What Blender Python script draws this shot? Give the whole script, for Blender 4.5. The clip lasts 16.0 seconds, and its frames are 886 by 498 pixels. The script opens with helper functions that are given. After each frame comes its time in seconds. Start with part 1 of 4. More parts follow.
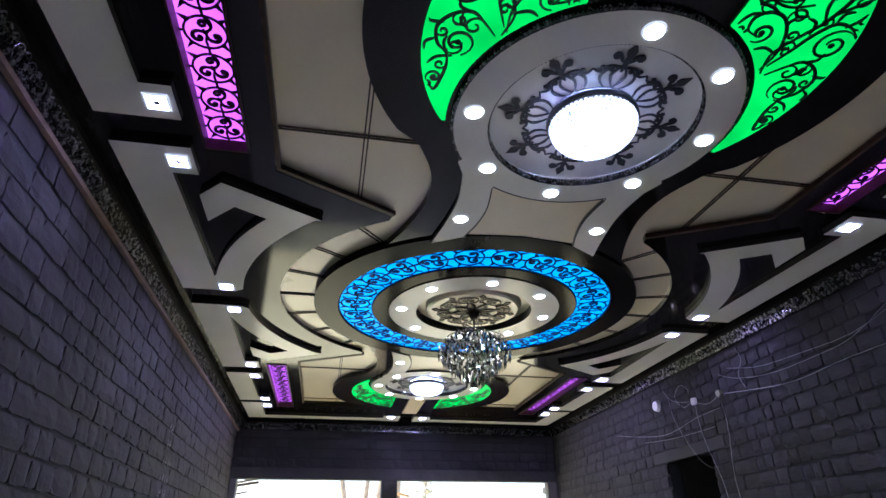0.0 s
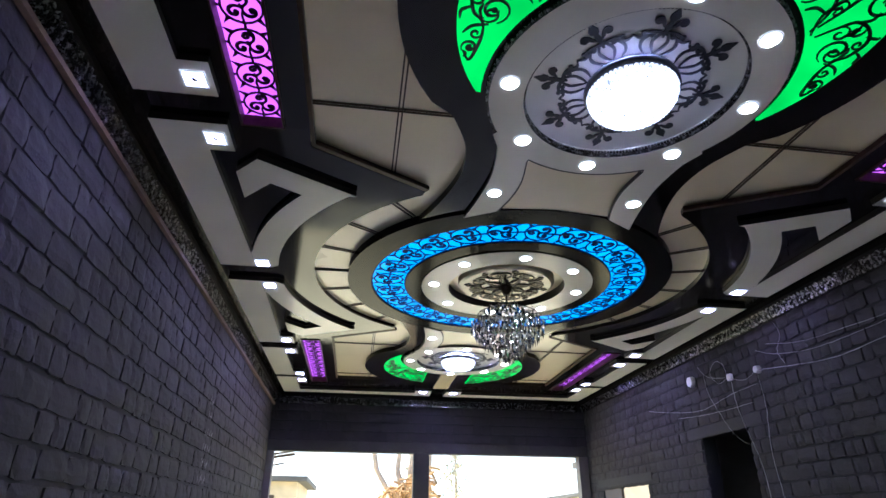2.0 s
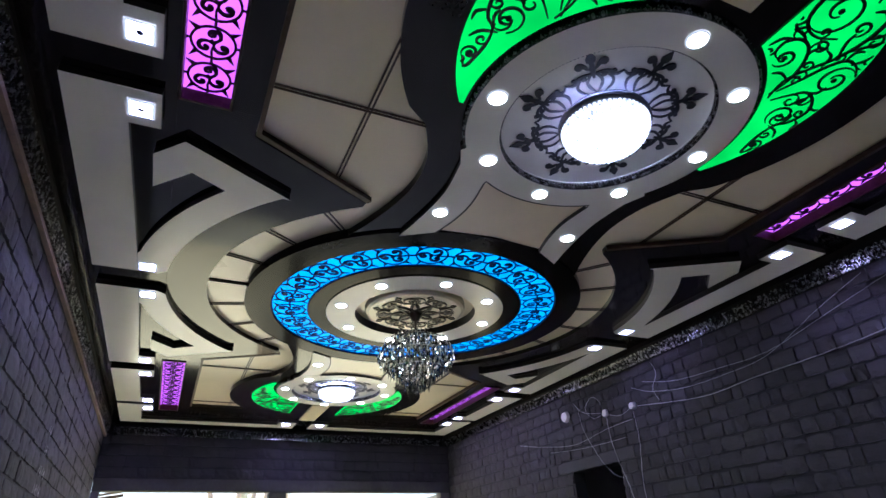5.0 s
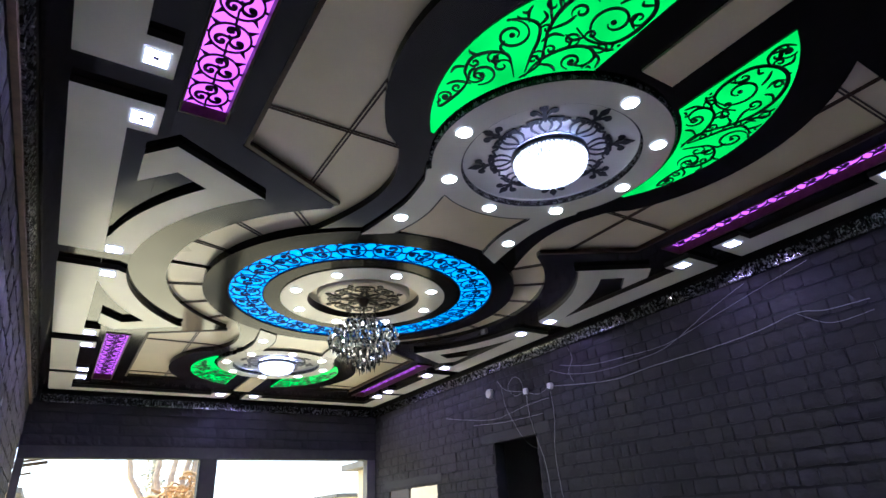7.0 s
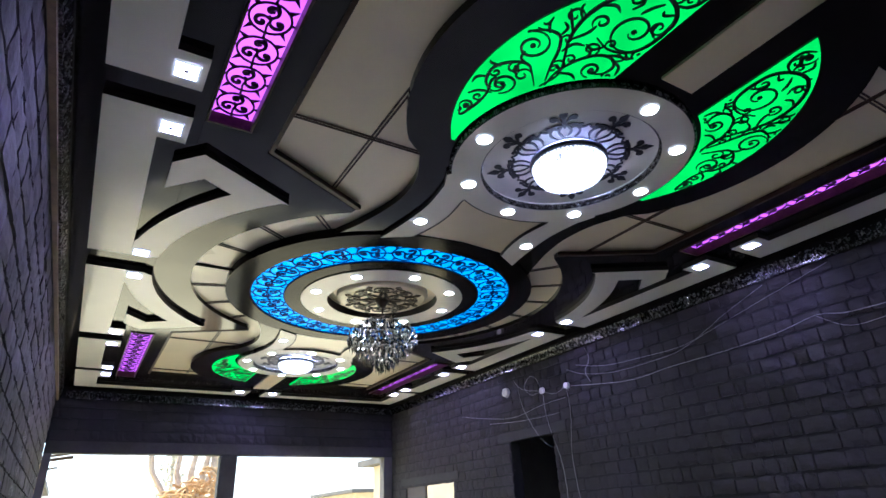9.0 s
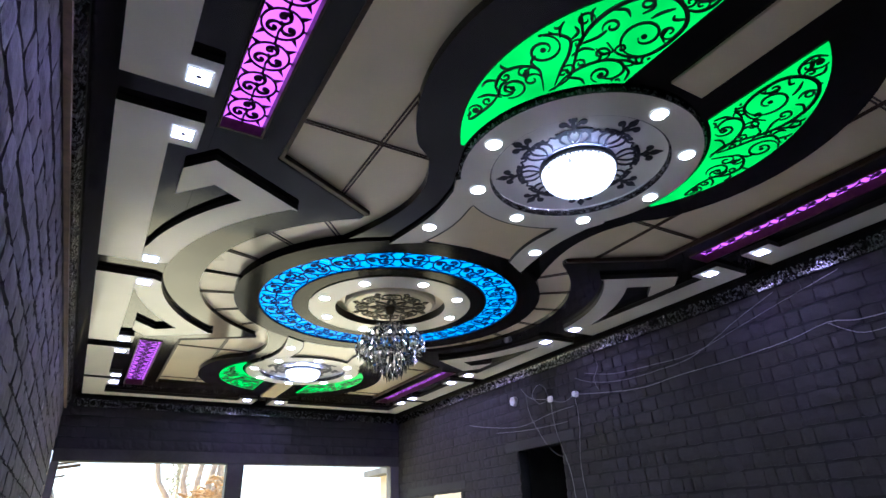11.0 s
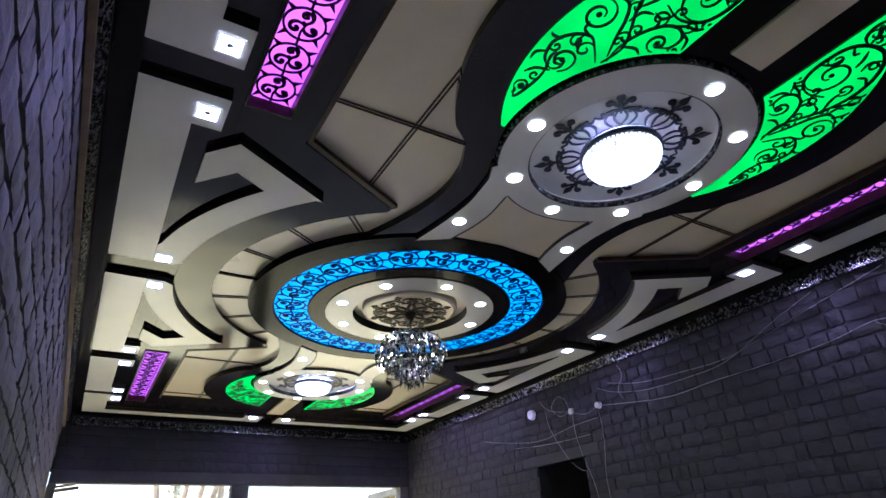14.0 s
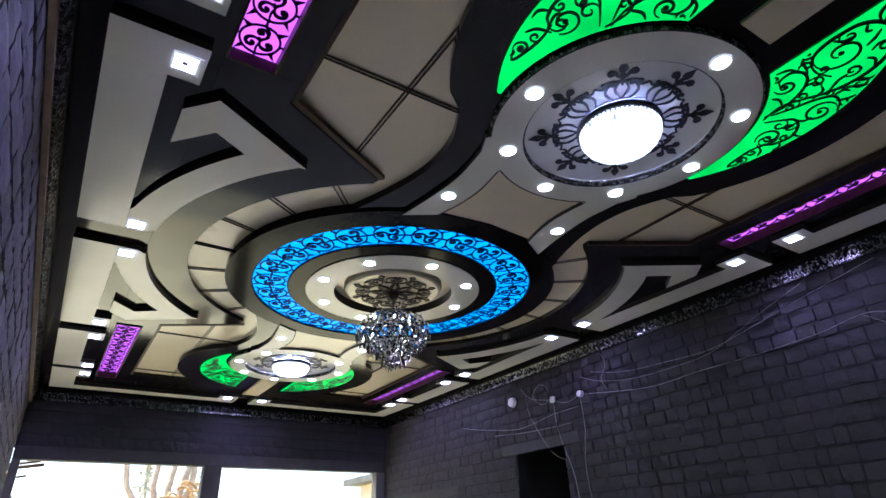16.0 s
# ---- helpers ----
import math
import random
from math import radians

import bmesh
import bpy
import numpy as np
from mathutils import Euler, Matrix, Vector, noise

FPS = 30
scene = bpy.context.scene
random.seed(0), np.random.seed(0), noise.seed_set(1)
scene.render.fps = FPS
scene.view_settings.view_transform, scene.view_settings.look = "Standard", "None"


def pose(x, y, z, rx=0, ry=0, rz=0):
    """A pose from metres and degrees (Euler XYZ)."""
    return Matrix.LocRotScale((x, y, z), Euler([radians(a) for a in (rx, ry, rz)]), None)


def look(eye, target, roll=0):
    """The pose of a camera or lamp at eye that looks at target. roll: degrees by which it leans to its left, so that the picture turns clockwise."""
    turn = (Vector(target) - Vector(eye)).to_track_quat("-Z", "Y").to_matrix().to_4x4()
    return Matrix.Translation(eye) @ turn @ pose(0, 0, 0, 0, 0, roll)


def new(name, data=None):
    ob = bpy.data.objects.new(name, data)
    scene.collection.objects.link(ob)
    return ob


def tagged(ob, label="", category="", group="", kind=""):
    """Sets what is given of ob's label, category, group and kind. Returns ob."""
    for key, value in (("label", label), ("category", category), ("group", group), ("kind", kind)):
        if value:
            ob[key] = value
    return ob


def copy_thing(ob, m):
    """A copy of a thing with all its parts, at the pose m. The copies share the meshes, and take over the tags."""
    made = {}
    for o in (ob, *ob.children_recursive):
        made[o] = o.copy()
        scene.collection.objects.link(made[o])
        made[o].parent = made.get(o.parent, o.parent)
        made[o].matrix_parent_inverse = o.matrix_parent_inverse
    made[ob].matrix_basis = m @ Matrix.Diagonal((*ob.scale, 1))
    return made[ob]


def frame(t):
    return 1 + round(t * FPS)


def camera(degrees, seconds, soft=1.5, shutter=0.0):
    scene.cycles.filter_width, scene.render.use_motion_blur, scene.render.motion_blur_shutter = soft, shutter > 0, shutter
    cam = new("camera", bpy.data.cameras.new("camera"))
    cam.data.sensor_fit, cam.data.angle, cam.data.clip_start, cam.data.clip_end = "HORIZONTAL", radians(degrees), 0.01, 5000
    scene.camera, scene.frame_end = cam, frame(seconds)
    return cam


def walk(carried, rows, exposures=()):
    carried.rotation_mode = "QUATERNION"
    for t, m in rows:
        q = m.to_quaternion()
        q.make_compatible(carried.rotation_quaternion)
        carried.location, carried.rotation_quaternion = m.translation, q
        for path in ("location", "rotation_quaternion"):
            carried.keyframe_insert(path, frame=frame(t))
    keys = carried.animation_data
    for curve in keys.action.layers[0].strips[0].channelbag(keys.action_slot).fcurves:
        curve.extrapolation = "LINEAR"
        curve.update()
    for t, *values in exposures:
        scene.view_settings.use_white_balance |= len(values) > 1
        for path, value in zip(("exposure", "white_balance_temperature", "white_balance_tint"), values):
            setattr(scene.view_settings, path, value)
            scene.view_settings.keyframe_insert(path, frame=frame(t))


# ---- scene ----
cam = camera(75.0, 16.0, soft=1.55)
PATH = [
    (0, (-1.383, 1.370, 1.379), (-1.046, 3.106, 2.313), -0.57),
    (0.5, (-1.388, 1.375, 1.386), (-1.064, 3.119, 2.310), -0.44),
    (1, (-1.400, 1.370, 1.378), (-1.100, 3.129, 2.281), -0.16),
    (1.5, (-1.409, 1.368, 1.366), (-1.134, 3.142, 2.248), 0.13),
    (2, (-1.431, 1.397, 1.360), (-1.181, 3.182, 2.226), 0.37),
    (2.5, (-1.490, 1.461, 1.369), (-1.264, 3.258, 2.217), 0.32),
    (3, (-1.548, 1.542, 1.389), (-1.351, 3.348, 2.226), 0.24),
    (3.5, (-1.683, 1.653, 1.405), (-1.489, 3.459, 2.241), -0.53),
    (4, (-1.826, 1.733, 1.321), (-1.570, 3.499, 2.224), -0.76),
    (4.5, (-1.857, 1.884, 1.393), (-1.362, 3.578, 2.334), -1.31),
    (5, (-2.022, 1.837, 1.405), (-1.273, 3.427, 2.360), -2.61),
    (7.5, (-2.550, 1.396, 1.382), (-1.551, 2.911, 2.224), -3.06),
    (8, (-2.571, 1.394, 1.400), (-1.586, 2.918, 2.239), -2.90),
    (8.5, (-2.581, 1.390, 1.404), (-1.610, 2.922, 2.246), -2.74),
    (9, (-2.586, 1.387, 1.411), (-1.628, 2.926, 2.255), -2.60),
    (11.5, (-2.600, 1.438, 1.379), (-1.676, 2.971, 2.271), -2.27),
    (12, (-2.580, 1.499, 1.370), (-1.671, 3.028, 2.285), -2.14),
    (12.5, (-2.580, 1.562, 1.349), (-1.683, 3.081, 2.290), -2.13),
    (13, (-2.612, 1.634, 1.334), (-1.713, 3.145, 2.287), -2.32),
    (13.5, (-2.650, 1.722, 1.325), (-1.741, 3.227, 2.279), -2.69),
    (14, (-2.677, 1.820, 1.315), (-1.746, 3.318, 2.259), -3.06),
    (14.5, (-2.681, 1.913, 1.309), (-1.725, 3.403, 2.239), -3.25),
    (15, (-2.658, 1.947, 1.305), (-1.688, 3.437, 2.221), -2.96),
    (15.5, (-2.619, 1.977, 1.300), (-1.642, 3.464, 2.212), -2.35),
    (16, (-2.601, 2.004, 1.295), (-1.614, 3.485, 2.207), -1.90),
]
EXPOSURE = [(0, 2.37), (4.5, 2.34), (7.5, 2.46), (11.5, 2.47), (13.5, 2.43), (15.5, 2.37), (16, 2.37)]
walk(cam, [(t, look(eye, target, roll)) for t, eye, target, roll in PATH], [(t, stops, 5460, 10) for t, stops in EXPOSURE])

# ---- plan: centre of the ceiling, levels, walls ----
YC = 6.855                      # the ceiling is the same on both sides of this line and of x = 0
ZC, ZS, ZD, ZT, ZTOP = 3.60, 3.632, 3.648, 3.695, 3.90
W2, Y0, Y1 = 3.04, 0.88, 12.80
HEAD = 2.595                    # underside of the concrete beam over the open front

# ---- daylight ----
world = bpy.data.worlds.new("world")
scene.world = world
world.use_nodes = True
nt = world.node_tree
sky = nt.nodes.new("ShaderNodeTexSky")
sky.sky_type, sky.sun_disc = "NISHITA", False
sky.sun_elevation, sky.sun_rotation = radians(59), radians(-33)
sky.dust_density, sky.air_density = 2.0, 1.0
nt.links.new(sky.outputs[0], nt.nodes["Background"].inputs[0])
nt.nodes["Background"].inputs[1].default_value = 0.11
sun = new("sun", bpy.data.lights.new("sun", "SUN"))
sun.data.energy, sun.data.angle, sun.data.color = 2.4, radians(1.5), (1.0, 0.93, 0.60)
sun.matrix_world = look((0, 0, 20), (9, -14, -8))


# ---- materials ----
def nodes_of(name):
    m = bpy.data.materials.new(name)
    m.use_nodes = True
    return m, m.node_tree, m.node_tree.nodes["Principled BSDF"]


def surface(name, color, rough=0.5, metal=0.0, vary=0.15, scale=6.0, bump=0.0, fine=60.0, per_object=0.0, coat=0.0, stains=0.0, spec=0.5):
    """A plain surface with broad and fine variation of colour, gloss and relief."""
    m, t, b = nodes_of(name)
    geo = t.nodes.new("ShaderNodeNewGeometry")
    big, small = (t.nodes.new("ShaderNodeTexNoise") for _ in range(2))
    for n, s in ((big, scale), (small, fine)):
        n.inputs["Scale"].default_value = s
        n.inputs["Detail"].default_value = 5
        t.links.new(geo.outputs["Position"], n.inputs["Vector"])
    mix = t.nodes.new("ShaderNodeMath")
    mix.operation = "MULTIPLY_ADD"
    t.links.new(small.outputs["Fac"], mix.inputs[0])
    mix.inputs[1].default_value = 0.4
    t.links.new(big.outputs["Fac"], mix.inputs[2])
    ramp = t.nodes.new("ShaderNodeValToRGB")
    e = ramp.color_ramp.elements
    e[0].position, e[1].position = 0.45, 0.95
    e[0].color = (*(c * (1 - vary) for c in color), 1)
    e[1].color = (*(min(1, c * (1 + vary)) for c in color), 1)
    t.links.new(mix.outputs[0], ramp.inputs[0])
    out = ramp.outputs[0]
    if stains:
        st = t.nodes.new("ShaderNodeTexNoise")
        st.inputs["Scale"].default_value = 1.3
        st.inputs["Detail"].default_value = 8
        t.links.new(geo.outputs["Position"], st.inputs["Vector"])
        sr = t.nodes.new("ShaderNodeMapRange")
        sr.inputs[1].default_value, sr.inputs[2].default_value = 0.5, 0.72
        t.links.new(st.outputs["Fac"], sr.inputs[0])
        sm = t.nodes.new("ShaderNodeMix")
        sm.data_type = "RGBA"
        sm.inputs["B"].default_value = (*(c * (1 - stains) for c in color), 1)
        t.links.new(sr.outputs[0], sm.inputs["Factor"])
        t.links.new(out, sm.inputs["A"])
        out = sm.outputs["Result"]
    if per_object:
        info = t.nodes.new("ShaderNodeObjectInfo")
        hsv = t.nodes.new("ShaderNodeHueSaturation")
        mr = t.nodes.new("ShaderNodeMapRange")
        mr.inputs[3].default_value, mr.inputs[4].default_value = 1 - per_object, 1 + per_object
        t.links.new(info.outputs["Random"], mr.inputs[0])
        t.links.new(mr.outputs[0], hsv.inputs["Value"])
        t.links.new(out, hsv.inputs["Color"])
        out = hsv.outputs[0]
    t.links.new(out, b.inputs["Base Color"])
    rr = t.nodes.new("ShaderNodeMapRange")
    rr.inputs[3].default_value, rr.inputs[4].default_value = max(0.02, rough * 0.8), min(1, rough * 1.2)
    t.links.new(big.outputs["Fac"], rr.inputs[0])
    t.links.new(rr.outputs[0], b.inputs["Roughness"])
    b.inputs["Metallic"].default_value = metal
    b.inputs["Specular IOR Level"].default_value = spec
    b.inputs["Coat Weight"].default_value = coat
    b.inputs["Coat Roughness"].default_value = 0.12
    if bump:
        bp = t.nodes.new("ShaderNodeBump")
        bp.inputs["Strength"].default_value = bump
        bp.inputs["Distance"].default_value = 0.01
        t.links.new(mix.outputs[0], bp.inputs["Height"])
        t.links.new(bp.outputs[0], b.inputs["Normal"])
    return m


def glowing(name, color, strength, spread=0.25, scale=2.5):
    """A lit diffuser: the light behind it is a little uneven."""
    m, t, b = nodes_of(name)
    b.inputs["Base Color"].default_value = (*(0.4 * c for c in color), 1)
    b.inputs["Roughness"].default_value = 0.35
    b.inputs["Specular IOR Level"].default_value = 0.08
    b.inputs["Emission Color"].default_value = (*color, 1)
    geo = t.nodes.new("ShaderNodeNewGeometry")
    n = t.nodes.new("ShaderNodeTexNoise")
    n.inputs["Scale"].default_value = scale
    t.links.new(geo.outputs["Position"], n.inputs["Vector"])
    mr = t.nodes.new("ShaderNodeMapRange")
    mr.inputs[1].default_value, mr.inputs[2].default_value = 0.3, 0.7
    mr.inputs[3].default_value, mr.inputs[4].default_value = strength * (1 - spread), strength * (1 + spread)
    t.links.new(n.outputs["Fac"], mr.inputs[0])
    t.links.new(mr.outputs[0], b.inputs["Emission Strength"])
    return m


WHITE = surface("white_gypsum", (0.80, 0.775, 0.69), 0.32, vary=0.05, scale=1.5, bump=0.02, coat=0.45, stains=0.08)
BEIGE = surface("beige_panel", (0.82, 0.71, 0.49), 0.3, vary=0.05, scale=1.2, bump=0.02, coat=0.5, stains=0.1)
DARK = surface("dark_lacquer", (0.010, 0.0075, 0.007), 0.09, vary=0.25, scale=2.0, spec=0.3)
SATIN = surface("satin_black", (0.008, 0.007, 0.007), 0.14, vary=0.25, scale=2.0, spec=0.05)
FLATBLACK = surface("flat_black", (0.008, 0.007, 0.007), 0.6, vary=0.25, spec=0.04)
EDGE = surface("dark_edge", (0.018, 0.014, 0.012), 0.4, vary=0.3)
BROWN = surface("brown_bead", (0.055, 0.030, 0.018), 0.35, vary=0.35, scale=20, bump=0.1, spec=0.18)
FRET = surface("black_fret", (0.012, 0.012, 0.016), 0.35, vary=0.3)
VIOLET_FRET = surface("violet_fret", (0.04, 0.008, 0.05), 0.6, vary=0.3, spec=0.08)
NAVY_FRET = surface("navy_fret", (0.008, 0.016, 0.12), 0.6, vary=0.3, spec=0.08)
OLIVE_FRET = surface("bronze_fret", (0.07, 0.05, 0.03), 0.35, metal=0.3, vary=0.3)
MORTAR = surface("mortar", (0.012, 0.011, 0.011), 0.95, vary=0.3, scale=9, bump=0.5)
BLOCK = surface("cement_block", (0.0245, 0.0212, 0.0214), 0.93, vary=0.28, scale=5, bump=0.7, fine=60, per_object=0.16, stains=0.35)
CONCRETE = surface("concrete", (0.11, 0.10, 0.09), 0.9, vary=0.2, scale=3, bump=0.35, stains=0.3)
SCREED = surface("floor_screed", (0.34, 0.32, 0.26), 0.85, vary=0.25, scale=2, bump=0.3, stains=0.3)
SILVER = surface("silver_cornice", (0.19, 0.185, 0.18), 0.27, metal=0.95, vary=0.4, scale=30)
TIMBER = surface("raw_batten", (0.14, 0.09, 0.06), 0.7, vary=0.35, scale=12, bump=0.2)
CHROME = surface("chrome", (0.6, 0.6, 0.62), 0.15, metal=1.0, vary=0.1)
CABLE = surface("white_cable", (0.22, 0.21, 0.21), 0.5, vary=0.15)
PLASTIC = surface("white_plastic", (0.62, 0.61, 0.58), 0.4, vary=0.1)
# bark and reed colours are lightened, the outdoor glare put into them
BARK = surface("glare_bark", (0.50, 0.38, 0.26), 0.9, vary=0.3, scale=8, bump=0.4)
REED = surface("dry_reed", (0.55, 0.34, 0.15), 0.8, vary=0.35, scale=10, per_object=0.2)
GROUND = surface("dry_ground", (0.62, 0.54, 0.35), 0.95, vary=0.25, scale=0.8, bump=0.3)
PLASTER = surface("sand_plaster", (0.62, 0.50, 0.33), 0.9, vary=0.15, scale=2, bump=0.2)
# leaf colour is paled to carry the bright haze outdoors
LEAF = surface("hazed_leaf", (0.46, 0.42, 0.30), 0.8, vary=0.4, scale=6)
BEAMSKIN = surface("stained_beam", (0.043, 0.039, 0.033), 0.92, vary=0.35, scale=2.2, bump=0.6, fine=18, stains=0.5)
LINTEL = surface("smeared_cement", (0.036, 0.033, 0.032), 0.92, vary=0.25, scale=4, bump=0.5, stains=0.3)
DOORWOOD = surface("brown_door", (0.06, 0.035, 0.02), 0.5, vary=0.3, scale=9)
LED = glowing("led_cool", (0.52, 0.44, 1.0), 54, 0.1, 40)
# weak emission put on the bezels, imitating the bloom round each lens
RIMBLOOM = glowing("rim_bloom", (0.92, 0.93, 1.0), 0.17, 0.2, 40)
LEDWARM = glowing("led_neutral", (1.0, 0.93, 0.82), 32, 0.1, 40)
HALO = glowing("halo", (0.50, 0.54, 1.0), 60.0, 0.3, 20)
STRINGS_LIT = glowing("lit_strings", (0.76, 0.80, 1.0), 0.34, 0.9, 38)
CRYSTAL_LIT = glowing("lit_crystal", (0.74, 0.79, 1.0), 1.5, 1.0, 45)
GREEN = glowing("green_diffuser", (0.022, 0.82, 0.10), 0.195, 0.25)
BLUE = glowing("blue_diffuser", (0.006, 0.32, 0.92), 0.34, 0.2)
PURPLE = glowing("violet_diffuser", (0.54, 0.10, 0.78), 0.40, 0.25)
m, t, b = nodes_of("crystal")
b.inputs["Base Color"].default_value = (0.74, 0.74, 0.70, 1)
b.inputs["Roughness"].default_value, b.inputs["IOR"].default_value = 0.09, 1.6
b.inputs["Metallic"].default_value = 1.0
CRYSTAL = m


# ---- mesh tools ----
def part(name, bm, mat, parent=None, label=""):
    """Links a bmesh as one mesh object under a thing or a part."""
    me = bpy.data.meshes.new(name)
    bmesh.ops.recalc_face_normals(bm, faces=bm.faces)
    bm.to_mesh(me)
    bm.free()
    for x in mat if isinstance(mat, (list, tuple)) else [mat]:
        me.materials.append(x)
    ob = new(name, me)
    if parent:
        ob.parent = parent
    if label:
        tagged(ob, label)
    return ob


def thing(name, label, category, group="", at=None, kind=""):
    ob = new(name)
    ob.empty_display_size = 0.1
    if at is not None:
        ob.matrix_world = at if isinstance(at, Matrix) else Matrix.Translation(at)
    return tagged(ob, label, category, group, kind)


def box(bm, x0, x1, y0, y1, z0, z1):
    v = [bm.verts.new((x, y, z)) for z in (z0, z1) for y in (y0, y1) for x in (x0, x1)]
    return [bm.faces.new([v[i] for i in f]) for f in ((0, 2, 3, 1), (4, 5, 7, 6), (0, 1, 5, 4), (2, 6, 7, 3), (0, 4, 6, 2), (1, 3, 7, 5))]


def prism(bm, pts, z0, z1, side=0, face=0):
    """A plate of that outline; side: the material slot of its edge."""
    lo = [bm.verts.new((x, y, z0)) for x, y in pts]
    hi = [bm.verts.new((x, y, z1)) for x, y in pts]
    bm.faces.new(lo[::-1]).material_index = face
    bm.faces.new(hi).material_index = face
    n = len(pts)
    for i in range(n):
        bm.faces.new((lo[i], lo[(i + 1) % n], hi[(i + 1) % n], hi[i])).material_index = side


def band(bm, inner, outer, z0, z1, side=0, face=0, closed=False):
    """A plate between two lines of equally many points."""
    rows = [[bm.verts.new((*p, z)) for p in line] for line in (inner, outer) for z in (z0, z1)]
    a0, a1, b0, b1 = rows
    n = len(inner)
    for i in range(n if closed else n - 1):
        j = (i + 1) % n
        bm.faces.new((a0[i], a0[j], b0[j], b0[i])).material_index = face
        bm.faces.new((a1[i], b1[i], b1[j], a1[j])).material_index = face
        bm.faces.new((a0[i], a1[i], a1[j], a0[j])).material_index = side
        bm.faces.new((b0[i], b0[j], b1[j], b1[i])).material_index = side
    if not closed:
        for i in (0, n - 1):
            bm.faces.new((a0[i], b0[i], b1[i], a1[i])).material_index = side


def arc(r, a0, a1, n=24, cx=0.0, cy=0.0):
    return [(cx + r * math.cos(radians(a0 + (a1 - a0) * i / n)), cy + r * math.sin(radians(a0 + (a1 - a0) * i / n))) for i in range(n + 1)]


def circle(r, n=64, cx=0.0, cy=0.0):
    return arc(r, 0, 360, n, cx, cy)[:-1]


def smooth_line(pts, n=6):
    """A soft curve through the points."""
    p = [Vector(pts[0])] + [Vector(q) for q in pts] + [Vector(pts[-1])]
    out = []
    for i in range(1, len(p) - 2):
        for k in range(n):
            u = k / n
            out.append(tuple(0.5 * ((2 * p[i]) + (p[i + 1] - p[i - 1]) * u + (2 * p[i - 1] - 5 * p[i] + 4 * p[i + 1] - p[i + 2]) * u * u + (3 * p[i] - p[i - 1] - 3 * p[i + 1] + p[i + 2]) * u ** 3)))
    return out + [tuple(pts[-1])]


def ribbon(bm, pts, w, z0, z1, taper=True, slot=0):
    """A flat cut-out line, narrowing to its ends."""
    n = len(pts)
    if n < 2:
        return
    left, right = [], []
    for i, (x, y) in enumerate(pts):
        a, c = pts[max(0, i - 1)], pts[min(n - 1, i + 1)]
        dx, dy = c[0] - a[0], c[1] - a[1]
        d = math.hypot(dx, dy) or 1
        s = w / 2 * (min(1.0, 0.35 + 2.2 * min(i, n - 1 - i) / n) if taper else 1)
        left.append((x - dy / d * s, y + dx / d * s))
        right.append((x + dy / d * s, y - dx / d * s))
    band(bm, left, right, z0, z1, slot, slot)


def spiral(cx, cy, r, a0, turns, n=22, end=0.12):
    """A scroll that winds in from radius r at angle a0."""
    return [(cx + r * (1 - (1 - end) * i / n) * math.cos(radians(a0) + turns * 2 * math.pi * i / n), cy + r * (1 - (1 - end) * i / n) * math.sin(radians(a0) + turns * 2 * math.pi * i / n)) for i in range(n + 1)]


def blob(bm, x, y, r, z0, z1, n=8):
    prism(bm, circle(r, n, x, y), z0, z1)


def tube(name, pts, r, mat, parent=None, bevel=2):
    cu = bpy.data.curves.new(name, "CURVE")
    cu.dimensions, cu.bevel_depth, cu.bevel_resolution = "3D", r, bevel
    sp = cu.splines.new("POLY")
    sp.points.add(len(pts) - 1)
    for q, p in zip(sp.points, pts):
        q.co = (*p, 1)
    cu.materials.append(mat)
    ob = new(name, cu)
    ob.parent = parent
    return ob


def lathe(bm, profile, n=32, cx=0.0, cy=0.0, closed=False):
    rings = [[bm.verts.new((cx + r * math.cos(2 * math.pi * i / n), cy + r * math.sin(2 * math.pi * i / n), z)) for i in range(n)] for r, z in profile]
    pairs = list(zip(rings, rings[1:])) + ([(rings[-1], rings[0])] if closed else [])
    for a, c in pairs:
        for i in range(n):
            bm.faces.new((a[i], a[(i + 1) % n], c[(i + 1) % n], c[i]))
    if not closed:
        for rg in (rings[0], rings[-1]):
            bm.faces.new(rg)


def quarter(sx, sy, pts):
    return [(sx * x, YC - sy * v) for x, v in pts]


QUARTERS = [(sx, sy) for sx in (-1, 1) for sy in (1, -1)]

# ---- the shell: floor, ceiling, walls' cores ----
bm = bmesh.new()
box(bm, -W2 - 0.2, W2 + 0.2, Y0 - 0.2, Y1 + 0.25, -0.15, 0)
tagged(part("floor", bm, SCREED), "bare grey cement screed floor", "floor", kind="structure")

